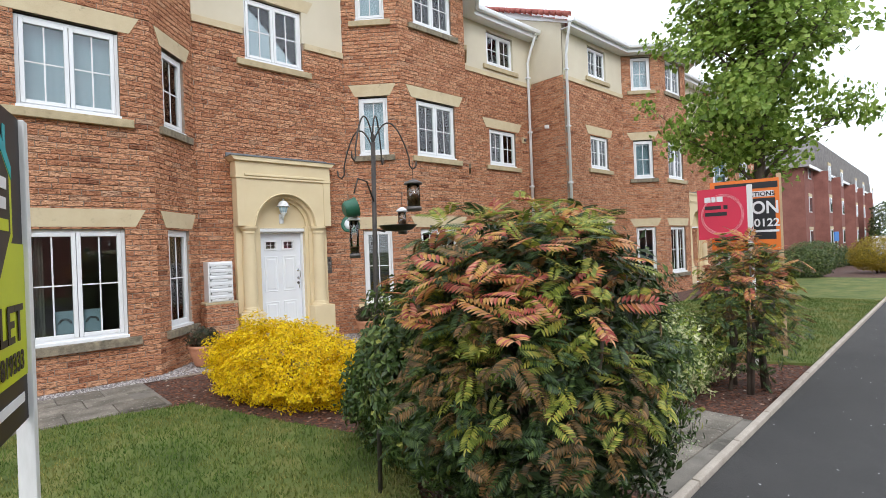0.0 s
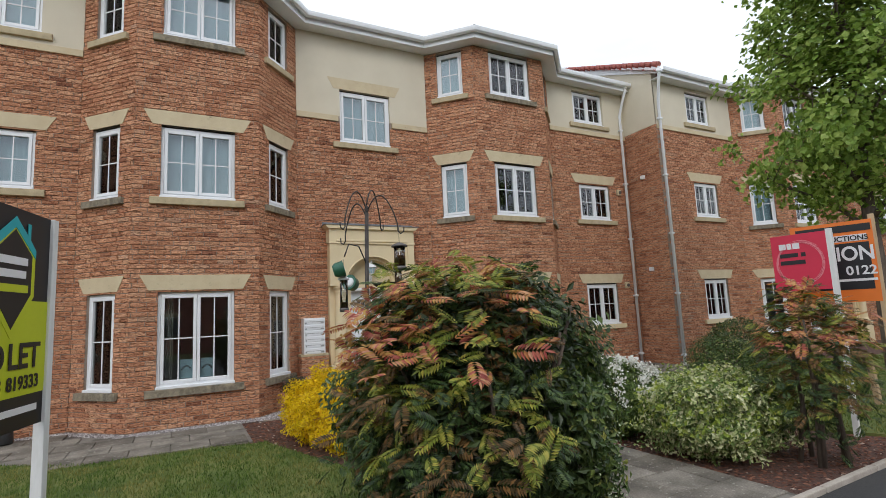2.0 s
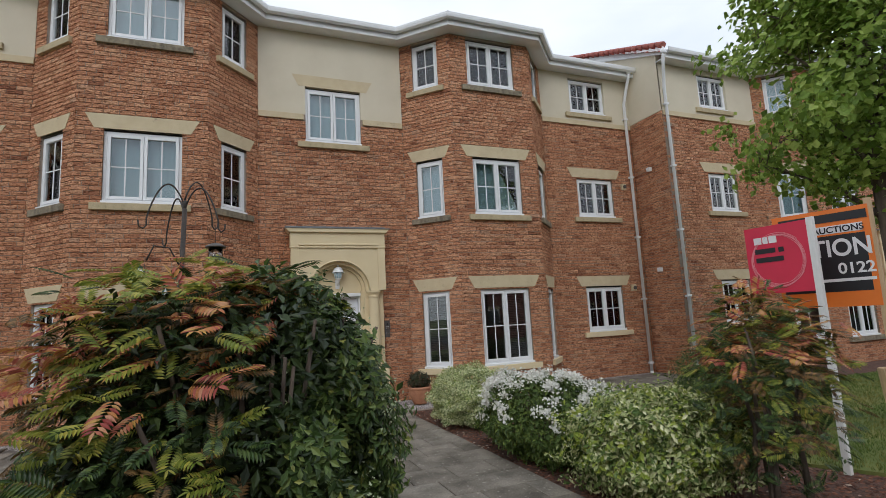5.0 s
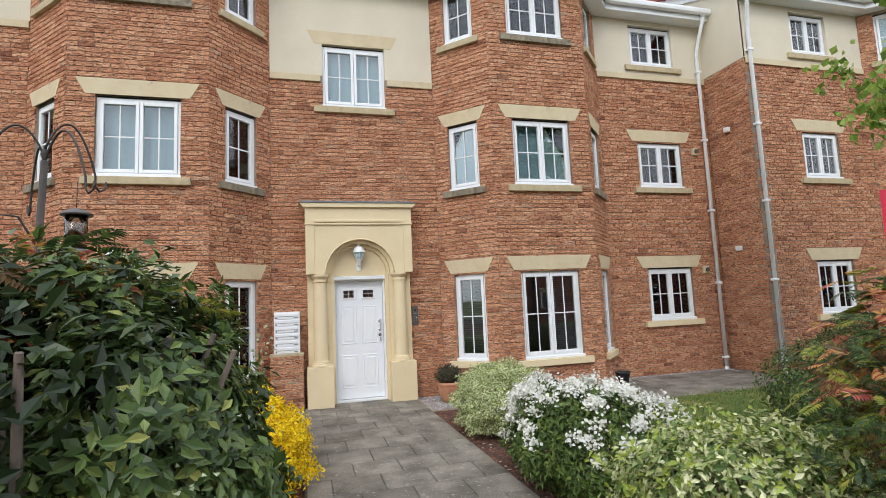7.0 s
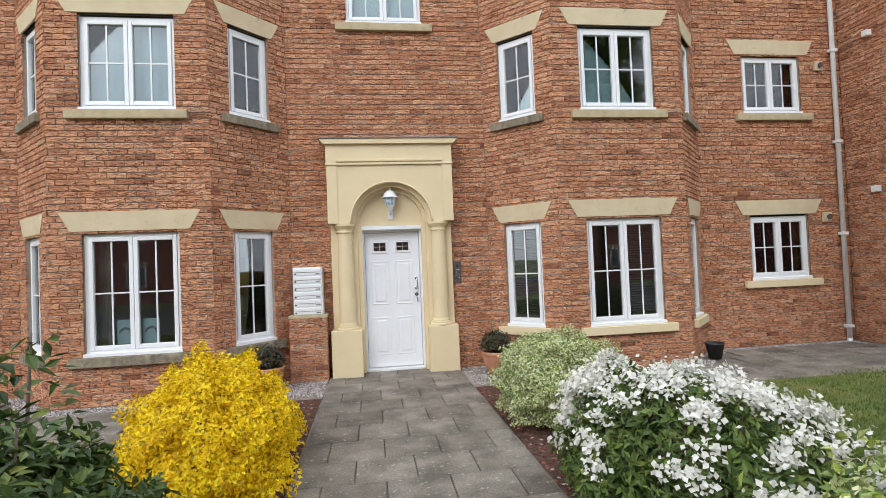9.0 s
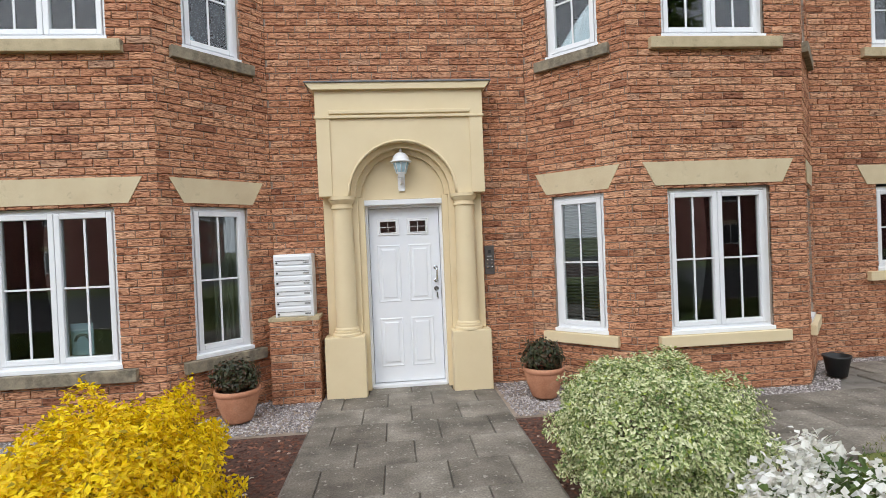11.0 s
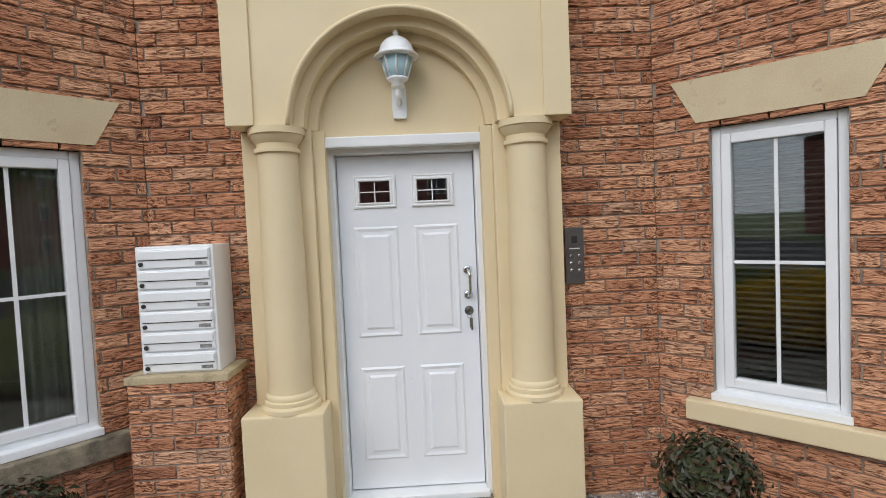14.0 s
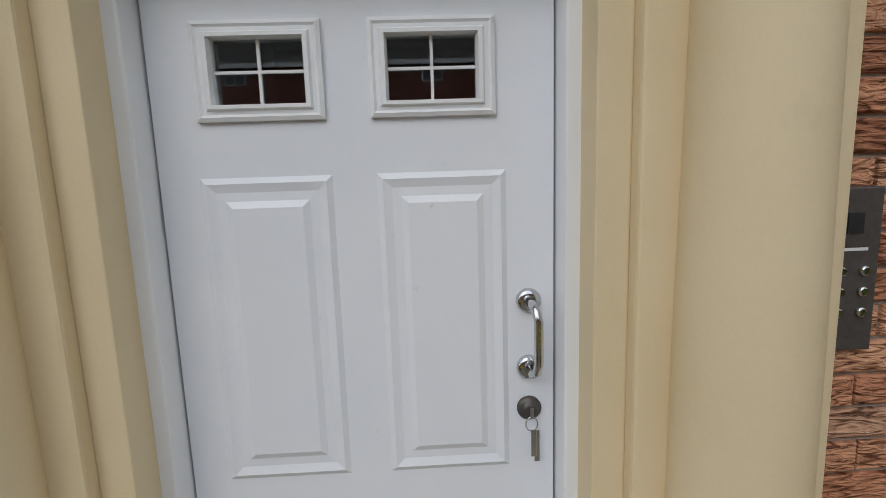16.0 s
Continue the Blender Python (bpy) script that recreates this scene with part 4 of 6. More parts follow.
def grass_mat():
    """Blades: each its own tone, greener or more yellow in broad patches."""
    m, n, l, b = mat_base("grass_blades", 0.7, 0.0, 0.3)
    isl = n.new("ShaderNodeNewGeometry")
    tones = []
    for stops in ([(0.0, (0.04, 0.085, 0.01)), (0.6, (0.085, 0.145, 0.02)), (1.0, (0.15, 0.205, 0.036))], [(0.0, (0.14, 0.15, 0.03)), (0.6, (0.25, 0.225, 0.06)), (1.0, (0.42, 0.34, 0.13))]):
        r = ramp_node(n, stops)
        l.new(isl.outputs["Random Per Island"], r.inputs["Fac"])
        tones.append(r.outputs["Color"])
    t = n.new("ShaderNodeTexNoise")
    t.inputs["Scale"].default_value, t.inputs["Detail"].default_value, t.inputs["Roughness"].default_value = 1.5, 5, 0.65
    l.new(isl.outputs["Position"], t.inputs["Vector"])
    f = ramp_node(n, [(0.46, (0, 0, 0)), (0.68, (1, 1, 1))])
    l.new(t.outputs["Fac"], f.inputs["Fac"])
    l.new(mix_node(n, l, "MIX", f.outputs["Color"], tones[0], tones[1]), b.inputs["Base Color"])
    return m


M_GRASS = grass_mat()
lawn("lawn_west", LAWN_W, 2600, 3, (-6, 3))
lawn("lawn_east", LAWN_E, 1500, 4, (6, 16))


# ---- shrubs ----
def leaf_mesh(name, pos, out_dir, size, mat, parent, seed, droop=0.3, ratio=0.45, fold=0.25):
    """Many small folded leaves, one island each."""
    rng = np.random.RandomState(seed)
    n = len(pos)
    u = out_dir * 0.9 + rng.normal(0, 0.5, (n, 3)) + np.array([0, 0, 0.25])
    u /= np.linalg.norm(u, axis=1)[:, None]
    r = rng.normal(0, 1, (n, 3)) + 0.5 * out_dir
    r[:, 2] -= droop * rng.uniform(-0.4, 1.6, n)
    d = r - (r * u).sum(1)[:, None] * u * 0.8
    d /= np.linalg.norm(d, axis=1)[:, None] + 1e-9
    s = np.cross(d, u)
    s /= np.linalg.norm(s, axis=1)[:, None] + 1e-9
    u = np.cross(s, d)
    L = (size * rng.uniform(0.6, 1.25, n))[:, None]
    W = L * ratio
    v = np.empty((n, 4, 3))
    v[:, 0] = pos
    v[:, 1] = pos + d * L * 0.5 + s * W * 0.5 + u * W * fold
    v[:, 2] = pos + d * L
    v[:, 3] = pos + d * L * 0.5 - s * W * 0.5 + u * W * fold
    f = np.arange(4 * n).reshape(-1, 4)
    faces = np.concatenate([f[:, [0, 1, 2]], f[:, [0, 2, 3]]])
    return mesh_of(name, v.reshape(-1, 3).tolist(), faces.tolist(), mat, parent)


def lumpy(dirs, seed, amount, freq):
    off = Vector((seed * 3.1, seed * 1.7, seed * 0.9))
    return np.array([1 + amount * noise.noise(Vector(d) * freq + off) + 0.5 * amount * noise.noise(Vector(d) * freq * 2.7 + off) for d in dirs])


def crown_points(n, radii, seed, amount=0.25, freq=1.8, inner=0.55, flat=0.35, boxy=0.0):
    """Points on and under the lumpy surface of a rounded, flat-bottomed crown."""
    rng = np.random.RandomState(seed)
    d = rng.normal(0, 1, (n, 3))
    d /= np.linalg.norm(d, axis=1)[:, None]
    d[:, 2] = np.where(d[:, 2] < 0, d[:, 2] * flat * 2.2, d[:, 2])
    dn = d / np.linalg.norm(d, axis=1)[:, None]
    if boxy:
        d = d / ((np.abs(d) ** boxy).sum(1) ** (1 / boxy))[:, None]
    q = inner + (1 - inner) * rng.uniform(0, 1, n) ** 0.5
    q = q * lumpy(dn, seed, amount, freq)
    return d * q[:, None] * np.array(radii), dn


def stems(parent, count, height, spread, seed, mat, r=0.012):
    rng = random.Random(seed)
    for k in range(count):
        bm = bmesh.new()
        a = rng.uniform(0, 6.28)
        q = spread * rng.uniform(0.3, 1)
        pts = [(0.12 * math.cos(a), 0.12 * math.sin(a), -0.05), (q * 0.4 * math.cos(a), q * 0.4 * math.sin(a), height * 0.45), (q * math.cos(a + 0.3), q * math.sin(a + 0.3), height * rng.uniform(0.75, 0.95))]
        tube(bm, pts, [r * 1.3, r, r * 0.5], 6)
        part("stem", bm, mat, parent)


def shrub(name, label, at, radii, centre_z, leaves, size, mat, seed, amount=0.25, freq=1.8, ratio=0.45, category="shrub", inner=0.55, droop=0.3):
    t = empty(name, Matrix.Translation((at[0], at[1], -0.03)))
    tagged(t, label, category)
    p, d = crown_points(leaves, radii, seed, amount, freq, inner)
    p[:, 2] += centre_z
    ok = p[:, 2] > 0.01
    leaf_mesh("foliage", p[ok], d[ok], size, mat, t, seed, droop, ratio)
    stems(t, 9, centre_z + radii[2] * 0.6, min(radii[0], radii[1]) * 0.7, seed, M_BARK)
    return t


GREENS = [(0.0, (0.028, 0.055, 0.014)), (0.6, (0.075, 0.125, 0.032)), (0.93, (0.17, 0.22, 0.06)), (1.0, (0.36, 0.36, 0.09))]
M_DKLEAF = leaf_mat("glossy_dark_leaf", GREENS, 0.3, 0.12)
M_YELLOW = leaf_mat("golden_leaf", [(0.0, (0.22, 0.2, 0.012)), (0.07, (0.5, 0.34, 0.008)), (0.3, (0.8, 0.54, 0.006)), (1.0, (0.93, 0.74, 0.012))], 0.5, 0.3)
M_VARIEG_PALE = leaf_mat("cream_edged_leaf", [(0.0, (0.10, 0.17, 0.05)), (0.3, (0.28, 0.36, 0.13)), (0.5, (0.62, 0.66, 0.34)), (1.0, (0.88, 0.87, 0.6))], 0.5, 0.25)
M_VARIEG = leaf_mat("variegated_leaf", [(0.0, (0.06, 0.11, 0.025)), (0.35, (0.2, 0.28, 0.075)), (0.6, (0.5, 0.55, 0.24)), (1.0, (0.82, 0.8, 0.52))], 0.5, 0.25)
M_MIDLEAF = leaf_mat("mid_green_leaf", [(0.0, (0.05, 0.09, 0.02)), (0.6, (0.11, 0.17, 0.04)), (1.0, (0.2, 0.26, 0.06))], 0.4, 0.2)
M_PETAL = leaf_mat("white_petal", [(0.0, (0.68, 0.67, 0.58)), (0.5, (0.84, 0.83, 0.77)), (1.0, (0.88, 0.87, 0.83))], 0.6, 0.3)
M_TREELEAF = leaf_mat("maple_leaf", [(0.0, (0.11, 0.19, 0.03)), (0.5, (0.27, 0.40, 0.07)), (1.0, (0.50, 0.62, 0.17))], 0.4, 0.45)
M_CONIFER = leaf_mat("golden_conifer", [(0.0, (0.2, 0.16, 0.02)), (1.0, (0.45, 0.33, 0.03))], 0.6, 0.2)

def shrub_dense(name, label, at, radii, centre_z, leaves, size, mat, seed, amount, freq, ratio, tips=None, inner=0.72):
    t = shrub(name, label, at, radii, centre_z, leaves, size, mat, seed, amount, freq, ratio, inner=inner)
    if tips:
        p, d = crown_points(tips[0], radii, seed, amount, freq, 0.93)
        p[:, 2] += centre_z
        ok = p[:, 2] > centre_z * 0.8
        leaf_mesh("young_foliage", p[ok], d[ok], size * 1.1, tips[1], t, seed + 50, -0.4, ratio)
    return t


M_LIMELEAF = leaf_mat("lime_leaf", [(0.0, (0.25, 0.34, 0.05)), (1.0, (0.46, 0.52, 0.1))], 0.45, 0.3)
golden = shrub_dense("golden_shrub", "bright yellow euonymus mound beside the path", (2.47, 5.78), (0.58, 1.30, 0.54), 0.34, 46000, 0.038, M_YELLOW, 11, 0.34, 3.6, 0.55, None, 0.66)
golden.matrix_world = golden.matrix_world @ Matrix.Rotation(radians(13), 4, "Z")
shrub_dense("variegated_shrub", "pale green and cream variegated mound beside the path", (5.54, 6.42), (0.62, 0.70, 0.52), 0.34, 56000, 0.027, M_VARIEG_PALE, 12, 0.26, 3.0, 0.55, (1500, M_LIMELEAF))
loose = shrub_dense("variegated_shrub", "loose cream-edged shrub at the mulch bed", (5.62, 2.72), (0.76, 0.66, 0.48), 0.36, 15000, 0.055, M_VARIEG, 14, 0.5, 2.6, 0.5, (1900, M_LIMELEAF), 0.6)
shrub_dense("dark_shrub", "dark green clipped shrub against the wing", (12.6, 7.0), (0.85, 0.6, 0.62), 0.5, 7000, 0.055, M_DKLEAF, 15, 0.2, 2.0, 0.5)


def blossom_shrub():
    at, radii, cz, seed = (5.50, 4.30), (0.66, 1.05, 0.52), 0.36, 13
    t = shrub_dense("flowering_shrub", "glossy green shrub covered in white blossom clusters", at, radii, cz, 17000, 0.062, M_MIDLEAF, seed, 0.25, 2.0, 0.4)
    rng = np.random.RandomState(5)
    p, d = crown_points(520, radii, seed, 0.25, 2.0, 0.98)
    p[:, 2] += cz
    top = (d[:, 2] > 0.1) & (rng.uniform(0, 1, len(p)) < 0.25 + 0.75 * d[:, 2])
    p, d = p[top], d[top]
    k = 44
    q = np.repeat(p + d * 0.04, k, 0) + rng.normal(0, 1, (len(p) * k, 3)) * np.array([0.036, 0.036, 0.026])
    leaf_mesh("blossom", q, np.repeat(d, k, 0), 0.036, M_PETAL, t, 77, -0.5, 0.8, 0.1)


blossom_shrub()


def frond_mesh(name, pos, direc, length, pairs, mat, parent, seed, leaflet=0.34, curl=0.35):
    """Pinnate fronds: a drooping midrib with toothed leaflets in pairs."""
    rng = np.random.RandomState(seed)
    vs, fs = [], []

    def blade(base, d, up, L):
        s = d.cross(up).normalized()
        k = len(vs)
        w = L * 0.135
        vs.extend([base, base + d * L * 0.35 + s * w + up * w * 0.5, base + d * L * 0.7 + s * w * 0.75 + up * w * 0.2, base + d * L - up * L * 0.12,
                   base + d * L * 0.7 - s * w * 0.75 + up * w * 0.2, base + d * L * 0.35 - s * w + up * w * 0.5, base + d * L * 0.5])
        fs.extend([(k, k + 1, k + 6), (k + 1, k + 2, k + 6), (k + 2, k + 3, k + 6), (k + 3, k + 4, k + 6), (k + 4, k + 5, k + 6), (k + 5, k, k + 6)])

    for p, d in zip(pos, direc):
        out = Vector(d).normalized()
        L = length * rng.uniform(0.65, 1.2)
        nrm = (out * 0.8 + Vector((0, 0, 0.45)) + Vector(rng.normal(0, 0.3, 3))).normalized()
        d = Vector(rng.normal(0, 0.8, 3)) + out * 0.5
        d = (d - nrm * d.dot(nrm) * 0.85).normalized()
        side = d.cross(nrm).normalized()
        at = Vector(p)
        step = L / (pairs + 1)
        dd = d.copy()
        for i in range(pairs):
            at = at + dd * step
            dd = (dd - Vector((0, 0, curl * 0.55 / pairs)) * (1 + i * 0.15)).normalized()
            nrm = side.cross(dd).normalized()
            side = dd.cross(nrm).normalized()
            ll = L * leaflet * (0.75 + 0.5 * math.sin(math.pi * (i + 0.6) / (pairs + 0.6)))
            for sgn in (-1, 1):
                blade(at, (side * sgn + dd * 0.55).normalized(), nrm, ll)
        blade(at, dd, nrm, L * leaflet)
    return mesh_of(name, [tuple(v) for v in vs], fs, mat, parent)


M_FR_GREEN = leaf_mat("green_frond", [(0.0, (0.02, 0.042, 0.014)), (0.6, (0.055, 0.1, 0.028)), (1.0, (0.13, 0.185, 0.05))], 0.34, 0.25)
M_FR_LIME = leaf_mat("yellow_green_frond", [(0.0, (0.13, 0.18, 0.025)), (0.6, (0.3, 0.33, 0.055)), (1.0, (0.48, 0.42, 0.08))], 0.4, 0.3)
M_FR_BRONZE = leaf_mat("bronze_frond_leaf", [(0.0, (0.07, 0.05, 0.02)), (0.6, (0.17, 0.10, 0.035)), (1.0, (0.32, 0.17, 0.06))], 0.4, 0.25)
M_FR_RED = leaf_mat("pink_and_orange_young_frond", [(0.0, (0.34, 0.06, 0.05)), (0.25, (0.5, 0.15, 0.11)), (0.5, (0.58, 0.26, 0.08)), (0.75, (0.6, 0.38, 0.1)), (1.0, (0.66, 0.32, 0.2))], 0.4, 0.3)
# leaf green darkened to carry the shade deep inside the bush
M_INNER = leaf_mat("inner_leaf_painted_shade", [(0.0, (0.014, 0.026, 0.008)), (0.7, (0.035, 0.06, 0.016)), (1.0, (0.07, 0.10, 0.03))], 0.35, 0.1)
M_BERRY = leaf_mat("pale_berry", [(0.0, (0.3, 0.36, 0.2)), (1.0, (0.52, 0.58, 0.38))], 0.5, 0.1)


def frond_shrub(label, at, radii, cz, counts, length, seed, with_stems, boxy=0.0, side=9.0):
    t = empty("frond_shrub", Matrix.Translation((at[0], at[1], -0.03)))
    tagged(t, label, "shrub")
    for k, (n, mat, lo, grow) in enumerate(counts):
        p, d = crown_points(n, radii, seed + k, 0.34, 1.9, 0.66, 0.5, boxy)
        p[:, 2] += cz
        ok = (p[:, 2] > max(0.05, lo)) & (0.85 * p[:, 0] - 0.5 * p[:, 1] < side)
        d2 = d.copy()
        d2[:, 2] += 1.0
        fr = frond_mesh("frond_layer", p[ok], d2[ok], length * grow, 9, mat, t, seed + 10 + k, 0.30, 0.28)
        tagged(fr, kind="stuff")
    rng = random.Random(seed)
    for k in range(with_stems):
        a = rng.uniform(0, 6.28)
        q = rng.uniform(0.3, 1.0)
        top = cz + radii[2] * rng.uniform(0.3, 0.75)
        bm = bmesh.new()
        pts = [(0.2 * math.cos(a), 0.2 * math.sin(a), -0.04), (q * 0.55 * radii[0] * math.cos(a + 0.2), q * 0.55 * radii[1] * math.sin(a + 0.2), top * 0.5), (q * radii[0] * math.cos(a), q * radii[1] * math.sin(a), top)]
        tube(bm, pts, [0.024, 0.018, 0.008], 6)
        part("branch", bm, M_BARK, t)
    return t


big = frond_shrub("large mahonia and sorbaria bush with green, bronze and pink fronds", (2.20, 1.82), (0.78, 0.64, 0.82), 1.02,
                  [(1300, M_FR_GREEN, 0.1, 0.95), (760, M_FR_LIME, 0.8, 1.1), (620, M_FR_BRONZE, 0.6, 1.0), (760, M_FR_RED, 1.25, 1.3)], 0.135, 21, 46, 2.9, 0.36)
# inner leaves in that darkened green, painting shade between the fronds
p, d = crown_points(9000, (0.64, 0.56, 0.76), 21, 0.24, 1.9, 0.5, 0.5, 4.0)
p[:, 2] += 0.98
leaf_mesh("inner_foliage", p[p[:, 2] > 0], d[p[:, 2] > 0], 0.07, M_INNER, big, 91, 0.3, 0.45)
shrub_dense("evergreen_shrub", "dark glossy evergreen shrub growing into the fronded bush", (2.06, 2.46), (0.56, 0.50, 0.80), 0.82, 20000, 0.055, M_DKLEAF, 31, 0.3, 2.2, 0.5, (500, M_MIDLEAF), 0.6)
holly = shrub_dense("evergreen_shrub", "dark glossy evergreen leaves with pale berries beside the path", (2.58, 2.02), (0.42, 0.74, 0.90), 0.86, 40000, 0.05, M_DKLEAF, 32, 0.34, 3.0, 0.48, (3200, M_MIDLEAF), 0.66)
rng_b = np.random.RandomState(8)
p, d = crown_points(90, (0.42, 0.74, 0.90), 32, 0.3, 2.4, 0.95)
p[:, 2] += 0.84
p = p[(p[:, 2] > 0.4) & (p[:, 0] - 0.8 * p[:, 1] > 0)]
q = np.repeat(p, 46, 0) + rng_b.normal(0, 1, (len(p) * 46, 3)) * np.array([0.035, 0.035, 0.06])
leaf_mesh("berry_spray", q, np.tile([0, 0, -1.0], (len(q), 1)), 0.017, M_BERRY, holly, 92, 0.4, 0.7, 0.5)
low_green = shrub_dense("evergreen_shrub", "low dark glossy evergreen along the path edge", (2.46, 3.36), (0.44, 0.66, 0.56), 0.46, 18000, 0.06, M_DKLEAF, 33, 0.4, 2.6, 0.5, (700, M_MIDLEAF), 0.55)
for k, (dx, dy, top) in enumerate(((-0.05, 0.35, 1.38), (-0.16, 0.10, 1.25), (0.10, 0.02, 1.1), (-0.02, -0.3, 1.3))):
    part("stem", tube(bmesh.new(), [(dx * 0.4, dy * 0.5, 0.2), (dx * 0.8, dy * 0.8, top * 0.6), (dx, dy, top)], [0.012, 0.009, 0.004], 6), M_BARK, low_green)
    rs = np.random.RandomState(300 + k)
    h = rs.uniform(0.55, 1.0, 90)
    q = np.stack([dx * h + rs.normal(0, 0.07, 90), dy * h + rs.normal(0, 0.07, 90), top * h], 1)
    sp = leaf_mesh("sprig", q, np.tile([0.2, -0.1, 0.9], (90, 1)), 0.085, M_DKLEAF, low_green, 310 + k, 0.2, 0.45)
    tagged(sp, kind="stuff")
frond_shrub("bronze and green fronded shrub with reddish tips in the mulch bed", (6.08, 1.98), (0.50, 0.46, 0.74), 0.92,
            [(420, M_FR_GREEN, 0, 1.0), (330, M_FR_LIME, 0.5, 1.1), (330, M_FR_BRONZE, 0.5, 1.0), (420, M_FR_RED, 1.1, 1.2)], 0.125, 41, 6)
shrub_dense("evergreen_shrub", "dark green rounded shrub beside the lawn", (8.6, 4.6), (0.62, 0.6, 0.55), 0.5, 6000, 0.05, M_DKLEAF, 42, 0.2, 2.2, 0.5)


# ---- tree on the lawn ----
def tree(at):
    t = empty("tree", Matrix.Translation((at[0], at[1], -0.03)))
    tagged(t, "young maple tree in full fresh green leaf on the lawn", "tree")
    rng = random.Random(6)
    bm = bmesh.new()
    tube(bm, [(0, 0, -0.1), (0.02, 0.0, 0.3), (0.05, 0.02, 1.6), (0.03, 0.04, 3.0), (0.08, 0.0, 5.0), (0.05, 0.05, 7.2)], [0.15, 0.115, 0.10, 0.085, 0.055, 0.02], 10)
    part("trunk", bm, M_BARK, t)
    ends = []
    for k in range(26):
        z0 = 2.3 + 4.4 * (k / 26)
        a = k * 2.4 + rng.uniform(-0.4, 0.4)
        reach = (1.15 if z0 < 4.8 else 1.15 - (z0 - 4.8) * 0.27) * rng.uniform(0.65, 1.05)
        rise = rng.uniform(0.5, 1.3)
        bm = bmesh.new()
        pts = [Vector((0.04, 0.02, z0)), Vector((reach * 0.4 * math.cos(a), reach * 0.4 * math.sin(a), z0 + rise * 0.55)), Vector((reach * math.cos(a + 0.15), reach * math.sin(a + 0.15), z0 + rise))]
        tube(bm, pts, [0.04, 0.024, 0.008], 6)
        for f, r in ((0.35, 0.2), (0.6, 0.33), (0.8, 0.35), (1.0, 0.32), (1.05, 0.2)):
            c = pts[0].lerp(pts[1], min(f * 2, 1)) if f < 0.5 else pts[1].lerp(pts[2], (f - 0.5) * 2)
            for j in range(3):
                e = c + Vector((rng.gauss(0, r), rng.gauss(0, r), rng.gauss(0.1, r * 0.8)))
                ends.append(e)
                tube(bm, [c, e], [0.008, 0.003], 4)
        part("limb", bm, M_BARK, t)
    for k in range(50):
        ends.append(Vector((rng.gauss(0, 0.5), rng.gauss(0, 0.5), rng.uniform(6.3, 8.0))))
    rn = np.random.RandomState(9)
    c = np.array([tuple(e) for e in ends])
    k = 50
    q = np.repeat(c, k, 0) + rn.normal(0, 1, (len(c) * k, 3)) * np.array([0.14, 0.14, 0.10])
    q = q[q[:, 2] > 2.5]
    dirs = q - np.array([0, 0, 4.2])
    dirs /= np.linalg.norm(dirs, axis=1)[:, None]
    leaf_mesh("crown", q, dirs, 0.105, M_TREELEAF, t, 10, 0.7, 0.85, 0.15)
    for a in (0.5, 2.6):
        bm = a_box(-0.035, 0.035, -0.035, 0.035, -0.1, 0.75, 0.006)
        st = part("stake", bm, M_TIMBER, t, "short timber tree stake")
        st.matrix_local = Matrix.Translation((0.28 * math.cos(a), 0.28 * math.sin(a), 0)) @ Matrix.Rotation(0.18 * math.cos(a), 4, "Y")


tree((9.55, 2.72))


# ---- signs ----
def letters(name, text, size, mat, parent, x, z, y=-0.006, align="LEFT", stretch=1.0):
    cu = bpy.data.curves.new(name, "FONT")
    cu.body, cu.size, cu.align_x, cu.extrude, cu.offset = text, size, align, 0.0008, size * 0.022
    tmp = bpy.data.objects.new(name, cu)
    me = bpy.data.meshes.new_from_object(tmp)
    bpy.data.objects.remove(tmp)
    me.transform(Matrix.Translation((x, y, z)) @ Matrix.Rotation(radians(90), 4, "X") @ Matrix.Diagonal((stretch, 1, 1, 1)))
    me.materials.clear()
    me.materials.append(mat)
    ob = new(name, me)
    ob.parent = parent
    return ob


def bars(parent, x, z, widths, h, gap, mat, y=-0.005):
    for w in widths:
        part("print_bar", a_box(x, x + w, y, y + 0.003, z, z + h), mat, parent)
        x += w + gap


m, w = panel_matrix((-0.19, 1.69), (-0.04, 2.26))
sg = empty("letting_sign", m)
tagged(sg, "black and lime letting board on a white timber post", "sign")
part("post", a_box(w, w + 0.05, -0.015, 0.035, -0.1, 2.12, 0.004), M_WHITEPOST, sg)
brd = part("board", a_box(0, w, 0.0, 0.008, 1.12, 2.12, 0.001), M_INK, sg)
part("lime_panel", a_box(0.0, w, -0.002, 0.0, 1.27, 1.70), M_LIME, brd)
part("lozenge", prism(bmesh.new(), [(0.12, 1.72), (0.29, 1.53), (0.46, 1.72), (0.46, 1.94), (0.29, 2.06), (0.12, 1.94)], -0.004, -0.002), M_LIME, brd)
part("lozenge_roof", prism(bmesh.new(), [(0.12, 1.90), (0.29, 2.03), (0.46, 1.90), (0.46, 1.94), (0.41, 1.985), (0.41, 2.06), (0.385, 2.06), (0.385, 2.005), (0.29, 2.08), (0.12, 1.95)], -0.006, -0.004), M_CYAN, brd)
part("lozenge_field", prism(bmesh.new(), [(0.15, 1.73), (0.29, 1.57), (0.43, 1.73), (0.43, 1.91), (0.29, 2.02), (0.15, 1.91)], -0.006, -0.004), M_INK, brd)
bars(brd, 0.18, 1.86, [0.21], 0.035, 0.02, M_WHITE, -0.009)
bars(brd, 0.18, 1.80, [0.20], 0.035, 0.02, M_WHITE, -0.009)
bars(brd, 0.17, 1.735, [0.23], 0.035, 0.02, M_LIME, -0.009)
letters("lettering", "TO", 0.16, M_INK, brd, 0.03, 1.395)
